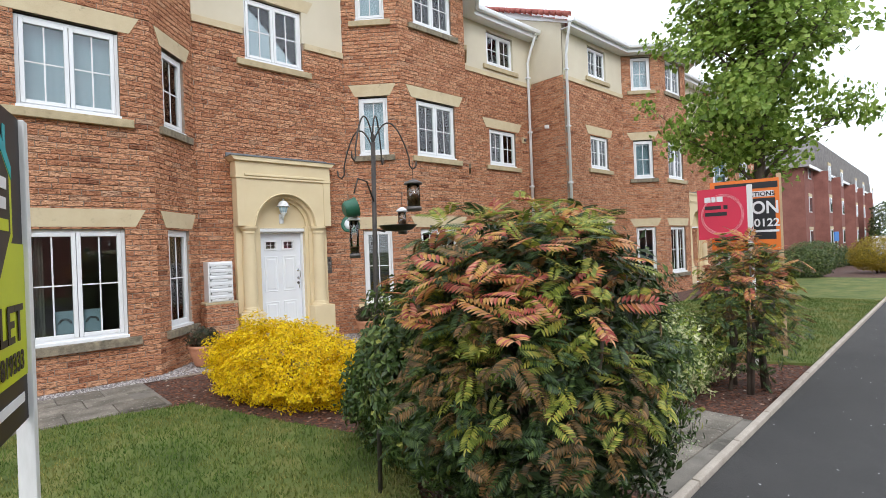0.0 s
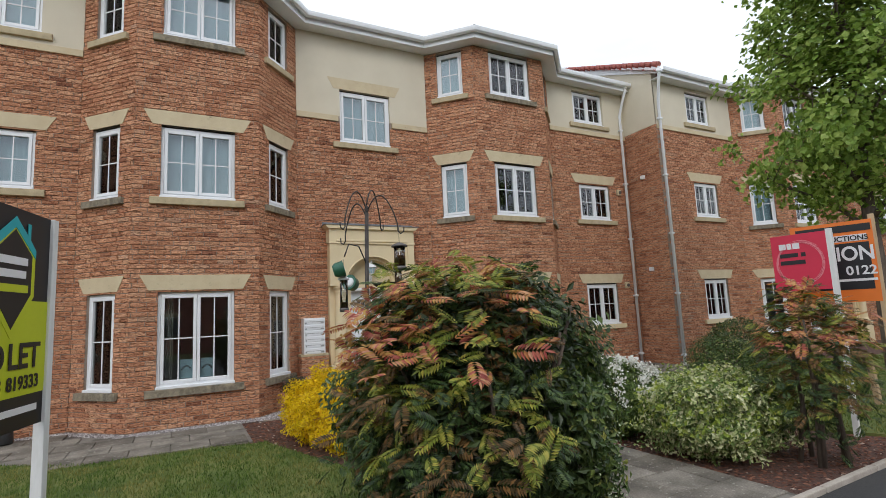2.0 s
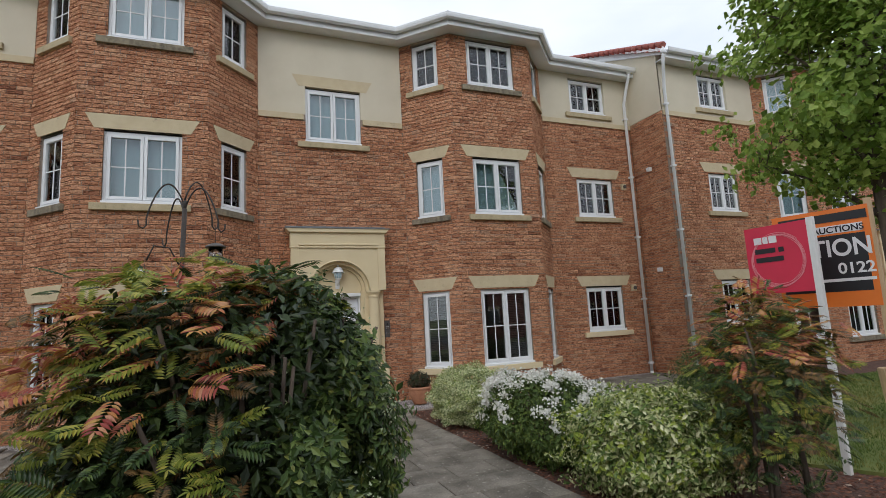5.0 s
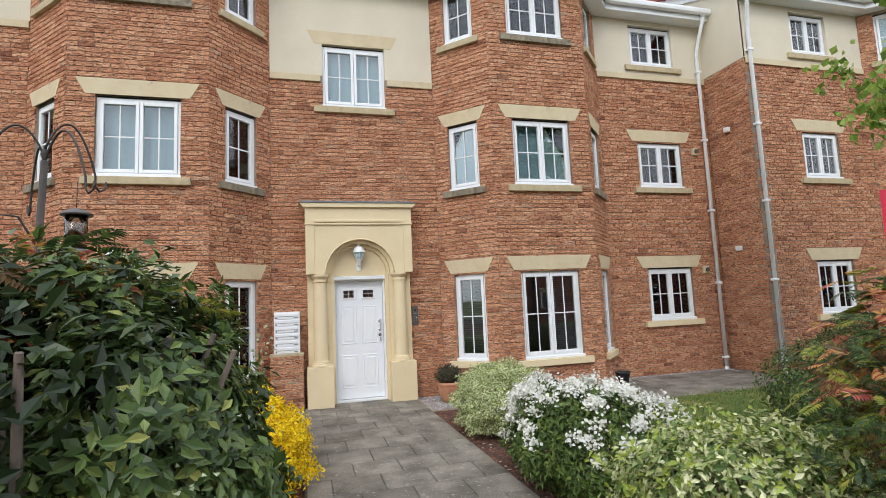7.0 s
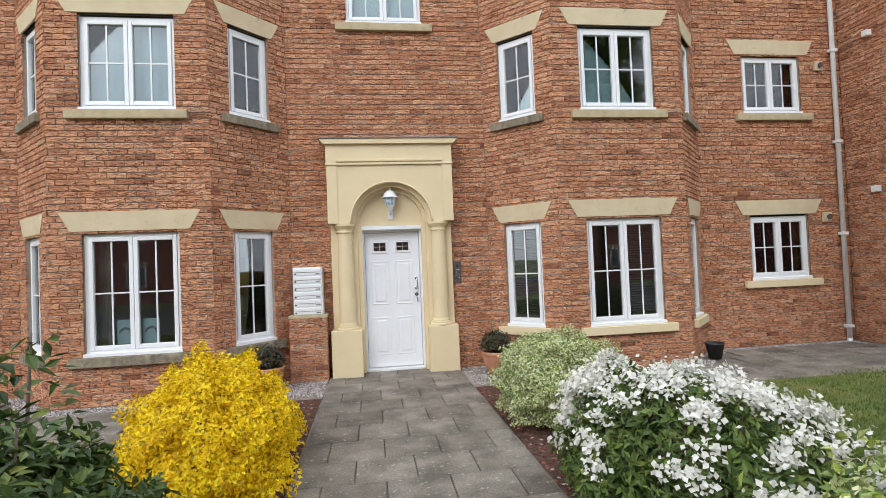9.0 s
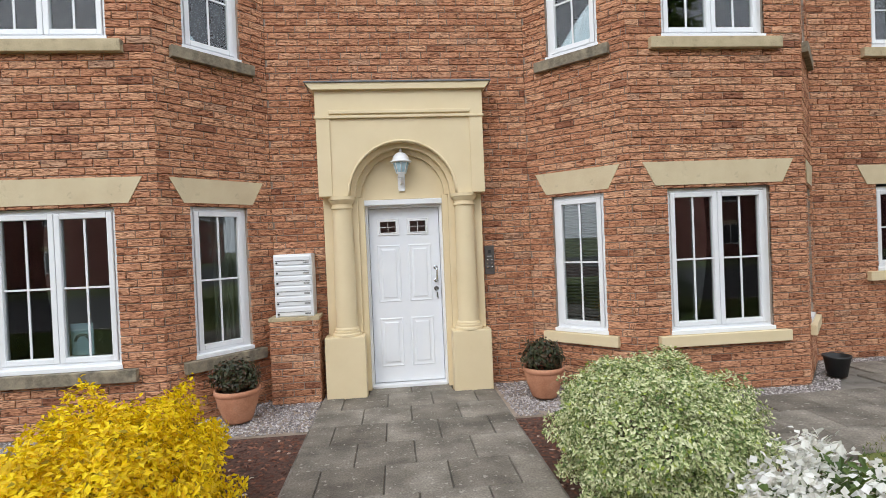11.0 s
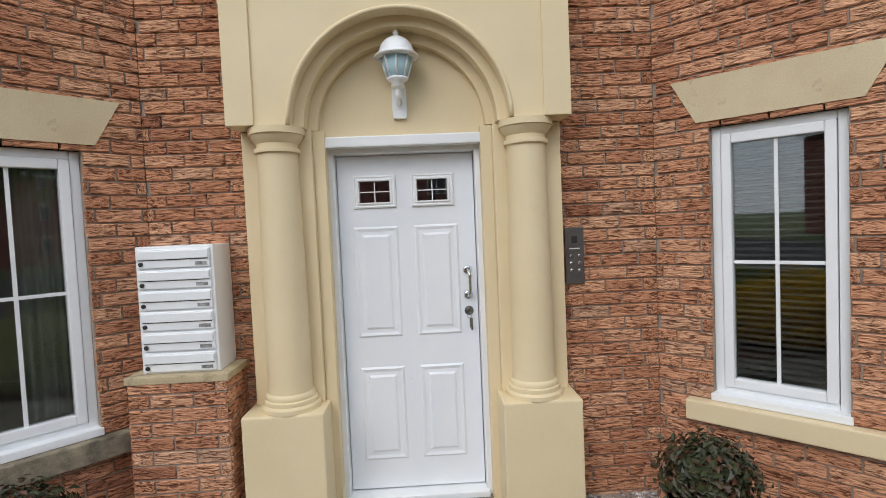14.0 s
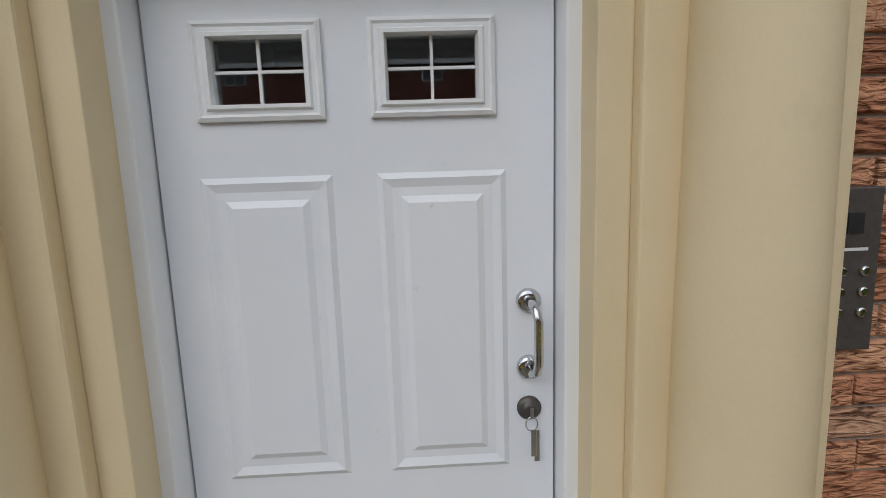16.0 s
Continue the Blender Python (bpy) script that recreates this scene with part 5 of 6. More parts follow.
letters("lettering", "LET", 0.16, M_INK, brd, 0.28, 1.395)
letters("lettering", "01228", 0.085, M_INK, brd, 0.03, 1.30)
letters("lettering", "819333", 0.085, M_INK, brd, 0.28, 1.30)
bars(brd, 0.03, 1.19, [0.5], 0.03, 0.02, M_WHITE)
stake = part("stake", a_box(-0.02, 0.02, -0.02, 0.02, -0.1, 0.34, 0.004), M_TIMBER, sg, "short pale timber stake")
stake.matrix_local = Matrix.Translation((w + 0.09, -0.02, 0)) @ Matrix.Rotation(radians(-28), 4, "Y")

m, w = panel_matrix((7.70, 2.88), (7.94, 2.08))
sg = empty("auction_sign", m)
tagged(sg, "orange and black auction board on a pale timber post", "sign")
part("post", a_box(w - 0.03, w + 0.03, 0.01, 0.06, -0.1, 2.5, 0.004), M_TIMBER, sg)
brd = part("board", a_box(0, w, 0, 0.008, 1.45, 2.44, 0.001), M_ORANGE, sg)
bars(brd, 0.06, 2.31, [0.76], 0.085, 0.02, M_INK)
part("white_strip", a_box(0.06, w - 0.06, -0.002, 0.0, 2.19, 2.27), M_WHITE, brd)
letters("lettering", "AUCTIONS", 0.085, M_INK, brd, 0.36, 2.20)
part("black_panel", a_box(0.04, w - 0.05, -0.002, 0.0, 1.60, 2.17), M_INK, brd)
letters("lettering", "AUCTION", 0.24, M_WHITE, brd, 0.83, 1.96, align="RIGHT", stretch=0.85)
letters("lettering", "0122", 0.15, M_WHITE, brd, 0.83, 1.78, align="RIGHT")
bars(brd, 0.35, 1.70, [0.47], 0.03, 0, M_WHITE)

m, w = panel_matrix((7.26, 2.89), (7.34, 2.30))
sg = empty("estate_agent_sign", m)
tagged(sg, "red estate agent board with pink rings on a white post", "sign")
part("post", a_box(w, w + 0.06, 0.0, 0.05, -0.1, 2.33, 0.004), M_WHITEPOST, sg)
brd = part("board", a_box(0, w, 0, 0.008, 1.62, 2.31, 0.001), M_RED, sg)
for k in range(9):
    bm = bmesh.new()
    r, ox, oz = 0.24 + 0.006 * (k % 4), 0.01 * math.sin(k * 2.1), 0.012 * math.cos(k * 1.7)
    tube(bm, [(min(max(0.30 + ox + r * math.cos(a), 0.01), w - 0.01), -0.003, 1.95 + oz + r * 1.05 * math.sin(a)) for a in [k + i * 5.0 / 30 for i in range(31)]], 0.0022, 5)
    part("ring_line", bm, M_PINK, brd)
bars(brd, 0.09, 2.13, [0.075, 0.05, 0.075], 0.07, 0.012, M_WHITE)
bars(brd, 0.09, 2.03, [0.2, 0.05], 0.05, 0.03, M_INK)
bars(brd, 0.09, 1.94, [0.27], 0.05, 0.0, M_INK)


# ---- bird feeding station ----
def feeder_pole():
    t = empty("bird_feeder_pole", Matrix.Translation((1.86, 2.96, -0.03)))
    tagged(t, "black metal bird feeding pole with hooked arms", "bird feeder")
    bm = tube(bmesh.new(), [(-0.03, -0.01, -0.1), (0.0, 0.0, 1.2), (0.035, 0.01, 2.42)], 0.016, 10)
    part("pole", bm, M_IRON, t)
    top = Vector((0.035, 0.01, 2.38))
    for a, r, dz in ((3.6, 0.24, 0.05), (2.2, 0.22, -0.02), (-0.5, 0.25, 0.03), (0.7, 0.22, 0.1)):
        u = Vector((math.cos(a), math.sin(a), 0))
        pts = []
        for i in range(15):
            q = i / 14
            pts.append(top + u * (r * q) + Vector((0, 0, dz + 0.17 * math.sin(math.pi * q) ** 0.8 - 0.10 * q * q)))
        e = pts[-1]
        pts += [e + Vector((0, 0, -0.05)), e + u * 0.02 + Vector((0, 0, -0.075)), e + u * 0.045 + Vector((0, 0, -0.06)), e + u * 0.05 + Vector((0, 0, -0.02))]
        part("hook_arm", tube(bmesh.new(), pts, 0.0055, 7), M_IRON, t)
    part("finial", lathe(bmesh.new(), [(0.008, 2.40), (0.012, 2.43), (0.018, 2.45), (0.012, 2.475), (0.003, 2.48)], 12, 0.035, 0.01), M_IRON, t)
    pts = [(0.02, 0, 2.0), (-0.05, -0.02, 2.14), (-0.14, -0.05, 2.15), (-0.18, -0.06, 2.05)]
    part("hook_arm", tube(bmesh.new(), pts, 0.0055, 7), M_IRON, t)
    part("tray_arm", tube(bmesh.new(), [(0.01, 0, 1.82), (0.1, 0.0, 1.80)], 0.007, 7), M_IRON, t)
    return t


feeder_pole()
M_GLASSTUBE = glass_mat("feeder_tube_plastic")
M_SEED = plain_mat("peanuts_and_seed", [(0.3, (0.12, 0.06, 0.03)), (0.7, (0.36, 0.2, 0.1))], 60, 0.8)
M_ENAMEL = flat_mat("green_enamel", (0.03, 0.13, 0.08), 0.35)


def seed_feeder(x, y, z, h, r, seed_h, cap):
    t = empty("seed_feeder", Matrix.Translation((x, y, z)))
    tagged(t, "clear tube seed feeder with a pale lid hanging from a hook", "bird feeder", group="hanging feeders")
    part("tube", lathe(bmesh.new(), [(r, 0), (r, h)], 16), M_GLASSTUBE, t)
    part("seed", lathe(bmesh.new(), [(r * 0.9, 0.01), (r * 0.9, seed_h)], 14), M_SEED, t)
    part("lid", lathe(bmesh.new(), [(r * 1.45, h), (r * 1.4, h + 0.012), (r * 0.6, h + 0.03), (0.008, h + 0.035)], 18), cap, t)
    part("base", lathe(bmesh.new(), [(r * 1.15, -0.025), (r * 1.2, 0.0), (r * 1.05, 0.005)], 16), M_STEEL, t)
    part("wire", tube(bmesh.new(), [(0, 0, h + 0.03), (0, 0, h + 0.16)], 0.002, 5), M_IRON, t)


seed_feeder(1.67, 2.90, 1.62, 0.22, 0.03, 0.05, M_WHITE)
seed_feeder(2.10, 2.80, 1.93, 0.16, 0.045, 0.12, M_STEEL)
seed_feeder(2.18, 3.04, 1.78, 0.14, 0.03, 0.09, M_WHITE)
dish = part("feeding_tray", lathe(bmesh.new(), [(0.03, -0.03), (0.10, -0.02), (0.135, 0.01), (0.14, 0.014), (0.12, 0.004), (0.02, -0.012)], 22), M_IRON)
dish.matrix_world = Matrix.Translation((2.06, 2.94, 1.80))
tagged(dish, "round brown mesh bird feeding tray on the pole", "bird feeder")
for x, y, z, r in ((1.64, 2.86, 1.92, 1.3), (1.80, 3.14, 1.83, -0.9)):
    t = empty("feeding_cup", Matrix.Translation((x, y, z)) @ Matrix.Rotation(r, 4, "Z") @ Matrix.Rotation(radians(75), 4, "X"))
    tagged(t, "dark green enamel feeding cup hung on its side", "bird feeder", group="feeding cups")
    part("cup", lathe(bmesh.new(), [(0.04, -0.06), (0.055, -0.04), (0.06, 0.02), (0.066, 0.024), (0.05, 0.02)], 20), M_ENAMEL, t)
    part("suet", lathe(bmesh.new(), [(0.04, 0.015), (0.042, 0.022), (0.02, 0.028)], 16), M_WHITE, t)


# ---- pots and small things by the wall ----
def plant_pot(x, y, seed, r=0.2):
    t = empty("plant_pot", Matrix.Translation((x, y, 0.0)))
    tagged(t, "round terracotta pot on gravel with a small dark shrub", "plant pot", group="terracotta pots")
    part("pot", lathe(bmesh.new(), [(r * 0.6, 0.0), (r * 0.66, 0.02), (r * 0.9, 0.16), (r, 0.25), (r * 1.0, 0.262), (r * 1.06, 0.27), (r * 1.06, 0.31), (r * 0.97, 0.315), (r * 0.93, 0.29), (r * 0.9, 0.285)], 32), M_TERRA, t)
    part("soil", lathe(bmesh.new(), [(r * 0.5, 0.27), (r * 0.93, 0.285)], 24), M_SOIL, t)
    p, d = crown_points(1700, (0.22, 0.2, 0.17), seed, 0.35, 2.4, 0.35)
    p[:, 2] += 0.42
    leaf_mesh("foliage", p, d, 0.046, M_POTLEAF, t, seed, 0.2, 0.6)
    bm = bmesh.new()
    rng = random.Random(seed)
    for k in range(7):
        a = rng.uniform(0, 6.28)
        tube(bm, [(0.03 * math.cos(a), 0.03 * math.sin(a), 0.27), (0.15 * math.cos(a), 0.15 * math.sin(a), 0.5)], [0.006, 0.003], 5)
    part("stem_cluster", bm, M_BARK, t)


M_POTLEAF = leaf_mat("pot_shrub_leaf", [(0.0, (0.03, 0.035, 0.02)), (0.5, (0.05, 0.06, 0.025)), (0.85, (0.09, 0.06, 0.035)), (1.0, (0.16, 0.06, 0.04))], 0.3, 0.1)
plant_pot(2.36, 8.34, 61)
plant_pot(5.40, 8.42, 62)

t = empty("bucket", Matrix.Translation((8.66, 8.40, 0.0)))
tagged(t, "small black plastic bucket beside the bay wall", "bucket")
part("tub", lathe(bmesh.new(), [(0.09, 0.0), (0.125, 0.20), (0.135, 0.205), (0.135, 0.225), (0.12, 0.22), (0.09, 0.04)], 24), M_BLACK, t)
part("bail", tube(bmesh.new(), [(0.13 * math.cos(a), 0.03, 0.2 + 0.06 * math.sin(a)) for a in [i * math.pi / 10 for i in range(11)]], 0.004, 6), M_STEEL, t)

M_TUB = plain_mat("cloudy_plastic", [(0.3, (0.42, 0.42, 0.4)), (0.7, (0.58, 0.58, 0.56))], 6, 0.4)
for x, y, s in ((-2.35, 8.55, 0.17), (-2.0, 8.5, 0.16)):
    t = empty("storage_tub", Matrix.Translation((x, y, 0.0)))
    tagged(t, "cloudy plastic tub on the paving by the wall", "tub", group="plastic tubs")
    part("body", lathe(bmesh.new(), [(s * 0.8, 0), (s, 0.3), (s * 1.08, 0.305), (s * 1.08, 0.33), (s * 0.92, 0.325), (s * 0.75, 0.03)], 20), M_TUB, t)
bin_ = part("watering_can", lathe(bmesh.new(), [(0.13, 0), (0.14, 0.02), (0.13, 0.22), (0.09, 0.27), (0.03, 0.28)], 20), M_BLACK)
bin_.matrix_world = Matrix.Translation((-1.66, 8.6, 0))
tagged(bin_, "black plastic container on the paving by the wall", "container")

# rainbow pictures standing in the ground-floor bay window
for x in (CX - BAY - 0.14, CX - BAY + 0.16):
    t = empty("window_picture", Matrix.Translation((x, Y_BAY + 0.12, 0.71)))
    tagged(t, "pale blue card with a grey rainbow in the window", "picture", group="window pictures")
    part("card", a_box(-0.10, 0.10, 0, 0.004, 0, 0.30), M_CURTAIN, t)
    for r in (0.07, 0.055):
        part("rainbow", tube(bmesh.new(), [(r * math.cos(a), -0.002, 0.13 + r * math.sin(a)) for a in [i * math.pi / 12 for i in range(13)]], 0.005, 5), M_STEEL, t)


# grey curtains and slatted blinds in the ground-floor windows
def drape(m, u, z0, h, w):
    vs, fs = [], []
    k = 22
    for i in range(k + 1):
        x = u + w * i / k
        y = 0.24 + 0.03 * math.sin(i * 1.35)
        vs += [(x, y, z0), (x, y, z0 + h)]
    for i in range(k):
        fs.append((2 * i, 2 * i + 2, 2 * i + 3, 2 * i + 1))
    ob = mesh_of("curtain", vs, fs, M_DRAPE, None, True)
    ob.matrix_world = m
    tagged(ob, "grey-green gathered curtain drawn to one side of a window", "curtain", group="drawn curtains")


def blind(m, u, z0, h, w):
    t = empty("slatted_blind", m @ Matrix.Translation((u, 0.2, z0)))
    tagged(t, "dark horizontal slatted blind lowered behind a window", "blind", group="slatted blinds")
    sm = None
    for k in range(int(h / 0.035)):
        if sm is None:
            s = part("slat", a_box(0, w, -0.012, 0.012, -0.001, 0.001), M_BLINDSLAT, t)
            sm = s.data
        else:
            s = new("slat", sm)
            s.parent = t
        s.matrix_local = Matrix.Translation((0, 0, 0.03 + k * 0.035)) @ Matrix.Rotation(0.5, 4, "X")


M_BLINDSLAT = flat_mat("grey_blind_slat", (0.1, 0.1, 0.095), 0.5)
mb, lb = panel_matrix(L_BAY[2], L_BAY[3])
drape(mb, lb / 2 + 0.02, 0.68, 1.4, 0.24)
mb, lb = panel_matrix(L_BAY[1], L_BAY[2])
drape(mb, lb / 2 - 0.5, 0.68, 1.4, 0.16)
mb, lb = panel_matrix(R_BAY[0], R_BAY[1])
blind(mb, lb / 2 - 0.25, 0.68, 1.38, 0.5)
mb, lb = panel_matrix(R_BAY[1], R_BAY[2])
blind(mb, lb / 2 + 0.02, 0.68, 1.38, 0.45)
mb, lb = panel_matrix(R_BAY[3], (X_WING, Y_REC))
blind(mb, 1.4 - 0.45, 1.15, 0.9, 0.9)


# ---- far side and distance ----
def block(name, label, p0, length, ang, depth, h, cols, mat, roof_mat, bays):
    """Distant three-storey brick block: body, roof, windows."""
    t = empty(name, Matrix.Translation((p0[0], p0[1], 0)) @ Matrix.Rotation(ang, 4, "Z"))
    tagged(t, label, "building", group="brick apartment blocks")
    bm = a_box(0, length, 0, depth, -0.2, h)
    part("wall", bm, mat, t)
    for u in bays:
        bm = plate(bmesh.new(), [(u - 1.6, 0.0), (u - 0.9, -0.85), (u + 0.9, -0.85), (u + 1.6, 0.0)], -0.2, h - 0.01)
        part("bay", bm, mat, t)
    bm = bmesh.new()
    prism(bm, [(-0.4, h), (length + 0.4, h), (length - 2.2, h + 2.4), (2.2, h + 2.4)], -0.4, depth + 0.4)
    part("roof", bm, roof_mat, t)
    part("eaves_board", a_box(-0.42, length + 0.42, -0.45, -0.38, h - 0.1, h + 0.12), M_UPVC, t)
    for k in range(3):
        for u in cols:
            onb = [b for b in bays if abs(b - u) < 0.9]
            y = -0.87 if onb else -0.02
            z = 0.8 + 2.65 * k
            w = part("window", a_box(u - 0.55, u + 0.55, y - 0.03, y + 0.03, z, z + 1.25, 0.01), M_UPVC, t)
            part("pane", a_box(u - 0.47, u - 0.04, y - 0.045, y - 0.03, z + 0.08, z + 1.17), M_FARPANE, w)
            part("pane", a_box(u + 0.04, u + 0.47, y - 0.045, y - 0.03, z + 0.08, z + 1.17), M_FARPANE, w)
            part("lintel", a_box(u - 0.7, u + 0.7, y - 0.035, y + 0.03, z + 1.27, z + 1.5), M_STONE, w)


M_FARPANE = plain_mat("far_window_glass", [(0.3, (0.03, 0.035, 0.04)), (0.7, (0.07, 0.08, 0.09))], 1, 0.08, bump=0)
M_FARBRICK = plain_mat("far_red_brick", [(0.3, (0.17, 0.062, 0.05)), (0.7, (0.25, 0.1, 0.078))], 1.2, 0.9, 14, 0.3)
block("apartment_block", "red brick three-storey apartment block in the distance", (47.0, 10.2), 44, radians(3), 10, 6.9, [2, 5.5, 9, 12.5, 16, 19.5, 23, 26.5, 30, 33.5, 37, 40.5], M_FARBRICK, M_ROOF, [5.5, 12.5, 23, 30, 40.5])
block("apartment_block", "brick houses across the drive", (-26, -24), 62, 0, 9, 7.0, [3, 8, 13, 18, 23, 28, 33, 38, 43, 48, 53, 57], M_FARBRICK, M_ROOF, [])
bpy.data.objects["apartment_block.001"].matrix_world = Matrix.Translation((33, -17, 0)) @ Matrix.Rotation(math.pi, 4, "Z")

block("apartment_block", "brick houses further along across the drive", (96, -19), 58, math.pi, 9, 7.0, [3, 8, 13, 18, 23, 28, 33, 38, 43, 48, 53], M_FARBRICK, M_ROOF, [])

pk = part("road_parking", plate(bmesh.new(), [(24, -9.5), (120, -9.5), (120, 7.0), (31, 6.0), (31, 3.6), (24, 1.6)], -0.3, -0.05), M_ASPHALT)
tagged(pk, "asphalt parking court beyond the drive", "road", kind="structure")


def car(at, ang, paint, label):
    t = empty("parked_car", Matrix.Translation((at[0], at[1], -0.05)) @ Matrix.Rotation(ang, 4, "Z"))
    tagged(t, label, "car", group="parked cars")
    prof = [(-2.1, 0.35), (2.05, 0.35), (2.12, 0.62), (2.0, 0.86), (1.15, 0.98), (0.45, 1.42), (-0.9, 1.48), (-1.75, 1.08), (-2.08, 0.98), (-2.14, 0.6)]
    bm = prism(bmesh.new(), prof, -0.86, 0.86)
    bmesh.ops.bevel(bm, geom=list(bm.edges), offset=0.05, segments=2, affect="EDGES")
    part("body", bm, paint, t)
    for y in (-0.885, 0.865):
        part("side_window", prism(bmesh.new(), [(-1.55, 1.05), (0.95, 1.0), (0.40, 1.36), (-0.85, 1.41)], y, y + 0.02), M_FARPANE, t)
    for x in (-1.35, 1.3):
        for y in (-0.80, 0.80):
            bm = lathe(bmesh.new(), [(0.30, -0.1), (0.32, -0.08), (0.32, 0.08), (0.30, 0.1)], 20)
            bm.transform(Matrix.Translation((x, y, 0.32)) @ Matrix.Rotation(radians(90), 4, "X"))
            wh = part("wheel", bm, M_BLACK, t)
            bm = lathe(bmesh.new(), [(0.2, -0.115), (0.2, 0.115)], 14)
            bm.transform(Matrix.Translation((x, y, 0.32)) @ Matrix.Rotation(radians(90), 4, "X"))
            part("rim", bm, M_STEEL, wh)
    for y in (-0.6, 0.6):
        part("headlight", a_box(2.0, 2.12, y - 0.16, y + 0.16, 0.66, 0.8, 0.02), M_WHITE, t)


M_CARWHITE = flat_mat("white_car_paint", (0.8, 0.8, 0.8), 0.2)
M_CARSILVER = flat_mat("silver_car_paint", (0.42, 0.43, 0.45), 0.25)
M_CARBLUE = flat_mat("blue_car_paint", (0.02, 0.05, 0.2), 0.2)
car((43.0, 5.0), radians(12), M_CARWHITE, "white hatchback parked beyond the shrubs")
car((41.5, 1.6), radians(100), M_CARSILVER, "silver car parked in the court")
car((8.5, -7.5), radians(2), M_CARBLUE, "dark blue car parked across the drive")

shrub_dense("conifer", "rounded golden conifer beside the end of the drive", (27.6, 3.5), (1.15, 1.1, 0.85), 0.7, 9000, 0.09, M_CONIFER, 51, 0.15, 2.4, 0.4)
for k, (x, y, r, h) in enumerate(((24.2, 5.4, 1.1, 0.9), (31.5, 6.2, 1.3, 1.0), (36, 7.5, 1.5, 1.0), (34.0, 5.2, 0.9, 0.6), (21.3, 5.9, 1.0, 0.8), (29.5, 1.0, 1.0, 0.9))):
    shrub_dense("hedge_shrub", "dark green clipped shrub near the parking court", (x, y), (r, r * 0.9, h * 0.8), h * 0.55, 4500, 0.09, M_DKLEAF, 70 + k, 0.18, 2.2, 0.5)
shrub_dense("conifer", "dark pointed conifer beyond the parked cars", (74, 8.0), (2.2, 2.2, 3.4), 2.0, 5000, 0.3, M_DKLEAF, 81, 0.2, 2.2, 0.5)
part_s = empty("blue_sign", Matrix.Translation((39.5, 7.0, 0)))
tagged(part_s, "small blue sign on short posts by the far lawn", "sign")
part("board", a_box(-0.6, 0.6, 0, 0.04, 1.2, 1.8, 0.01), flat_mat("blue_board", (0.02, 0.2, 0.62)), part_s)
for x in (-0.5, 0.5):
    part("post", a_box(x - 0.03, x + 0.03, 0.04, 0.1, -0.2, 1.75), M_WHITEPOST, part_s)


# ---- paving, gravel, mulch and single bricks ----
def facade_y(x):
    for cx, yf, yb in ((CX - BAY, Y_BAY, Y_REC), (CX + BAY, Y_BAY, Y_REC)):
        q = abs(x - cx)
        if q < HALF_F:
            return yf
        if q < HALF_W:
            return yf + (yb - yf) * (q - HALF_F) / (HALF_W - HALF_F)
    return Y_WING if x > X_WING else Y_REC


def slab_variants(k, w):
    out = []
    rng = random.Random(100 + k)
    for i in range(4):
        bm = a_box(0.004, w - 0.004, 0.004, 0.446, -0.05, 0.0)
        top = [e for e in bm.edges if all(v.co.z > -0.001 for v in e.verts)]
        bmesh.ops.bevel(bm, geom=top, offset=0.006, segments=1, affect="EDGES")
        for v in bm.verts:
            v.co.z += rng.uniform(-0.0015, 0.0015)
        me = bpy.data.meshes.new("slab")
        bm.to_mesh(me)
        bm.free()
        me.materials.append(M_SLAB_ONE)
        out.append(me)
    return out


def slab_mat():
    m, n, l, b = mat_base("paving_slab", 0.9, 0.0, 0.3)
    r = ramp_node(n, [(0.0, (0.19, 0.172, 0.15)), (0.5, (0.245, 0.226, 0.20)), (1.0, (0.30, 0.278, 0.247))])
    l.new(n.new("ShaderNodeObjectInfo").outputs["Random"], r.inputs["Fac"])
    tc = n.new("ShaderNodeTexCoord")
    gm = n.new("ShaderNodeNewGeometry")
    outs = []
    for scale, det in ((3.0, 6), (70, 3), (22, 4)):
        t = n.new("ShaderNodeTexNoise")
        t.inputs["Scale"].default_value, t.inputs["Detail"].default_value = scale, det
        l.new(gm.outputs["Position"], t.inputs["Vector"])
        outs.append(t.outputs["Fac"])
    s = ramp_node(n, [(0.35, (0.36, 0.33, 0.28)), (0.65, (1.05, 1.0, 0.92))])
    l.new(outs[0], s.inputs["Fac"])
    col = mix_node(n, l, "MULTIPLY", 0.75, r.outputs["Color"], s.outputs["Color"])
    g = ramp_node(n, [(0.3, (0.3, 0.3, 0.3)), (0.7, (0.7, 0.7, 0.7))])
    l.new(outs[1], g.inputs["Fac"])
    col = mix_node(n, l, "OVERLAY", 0.6, col, g.outputs["Color"])
    lich = ramp_node(n, [(0.62, (0, 0, 0)), (0.67, (1, 1, 1))])
    l.new(outs[2], lich.inputs["Fac"])
    fac = n.new("ShaderNodeMath")
    fac.operation = "MULTIPLY"
    fac.inputs[1].default_value = 0.55
    l.new(lich.outputs["Color"], fac.inputs[0])
    col = mix_node(n, l, "MIX", fac.outputs[0], col, (0.46, 0.43, 0.37))
    l.new(col, b.inputs["Base Color"])
    bump_node(n, l, b, outs[1], 0.4, 0.003)
    return m


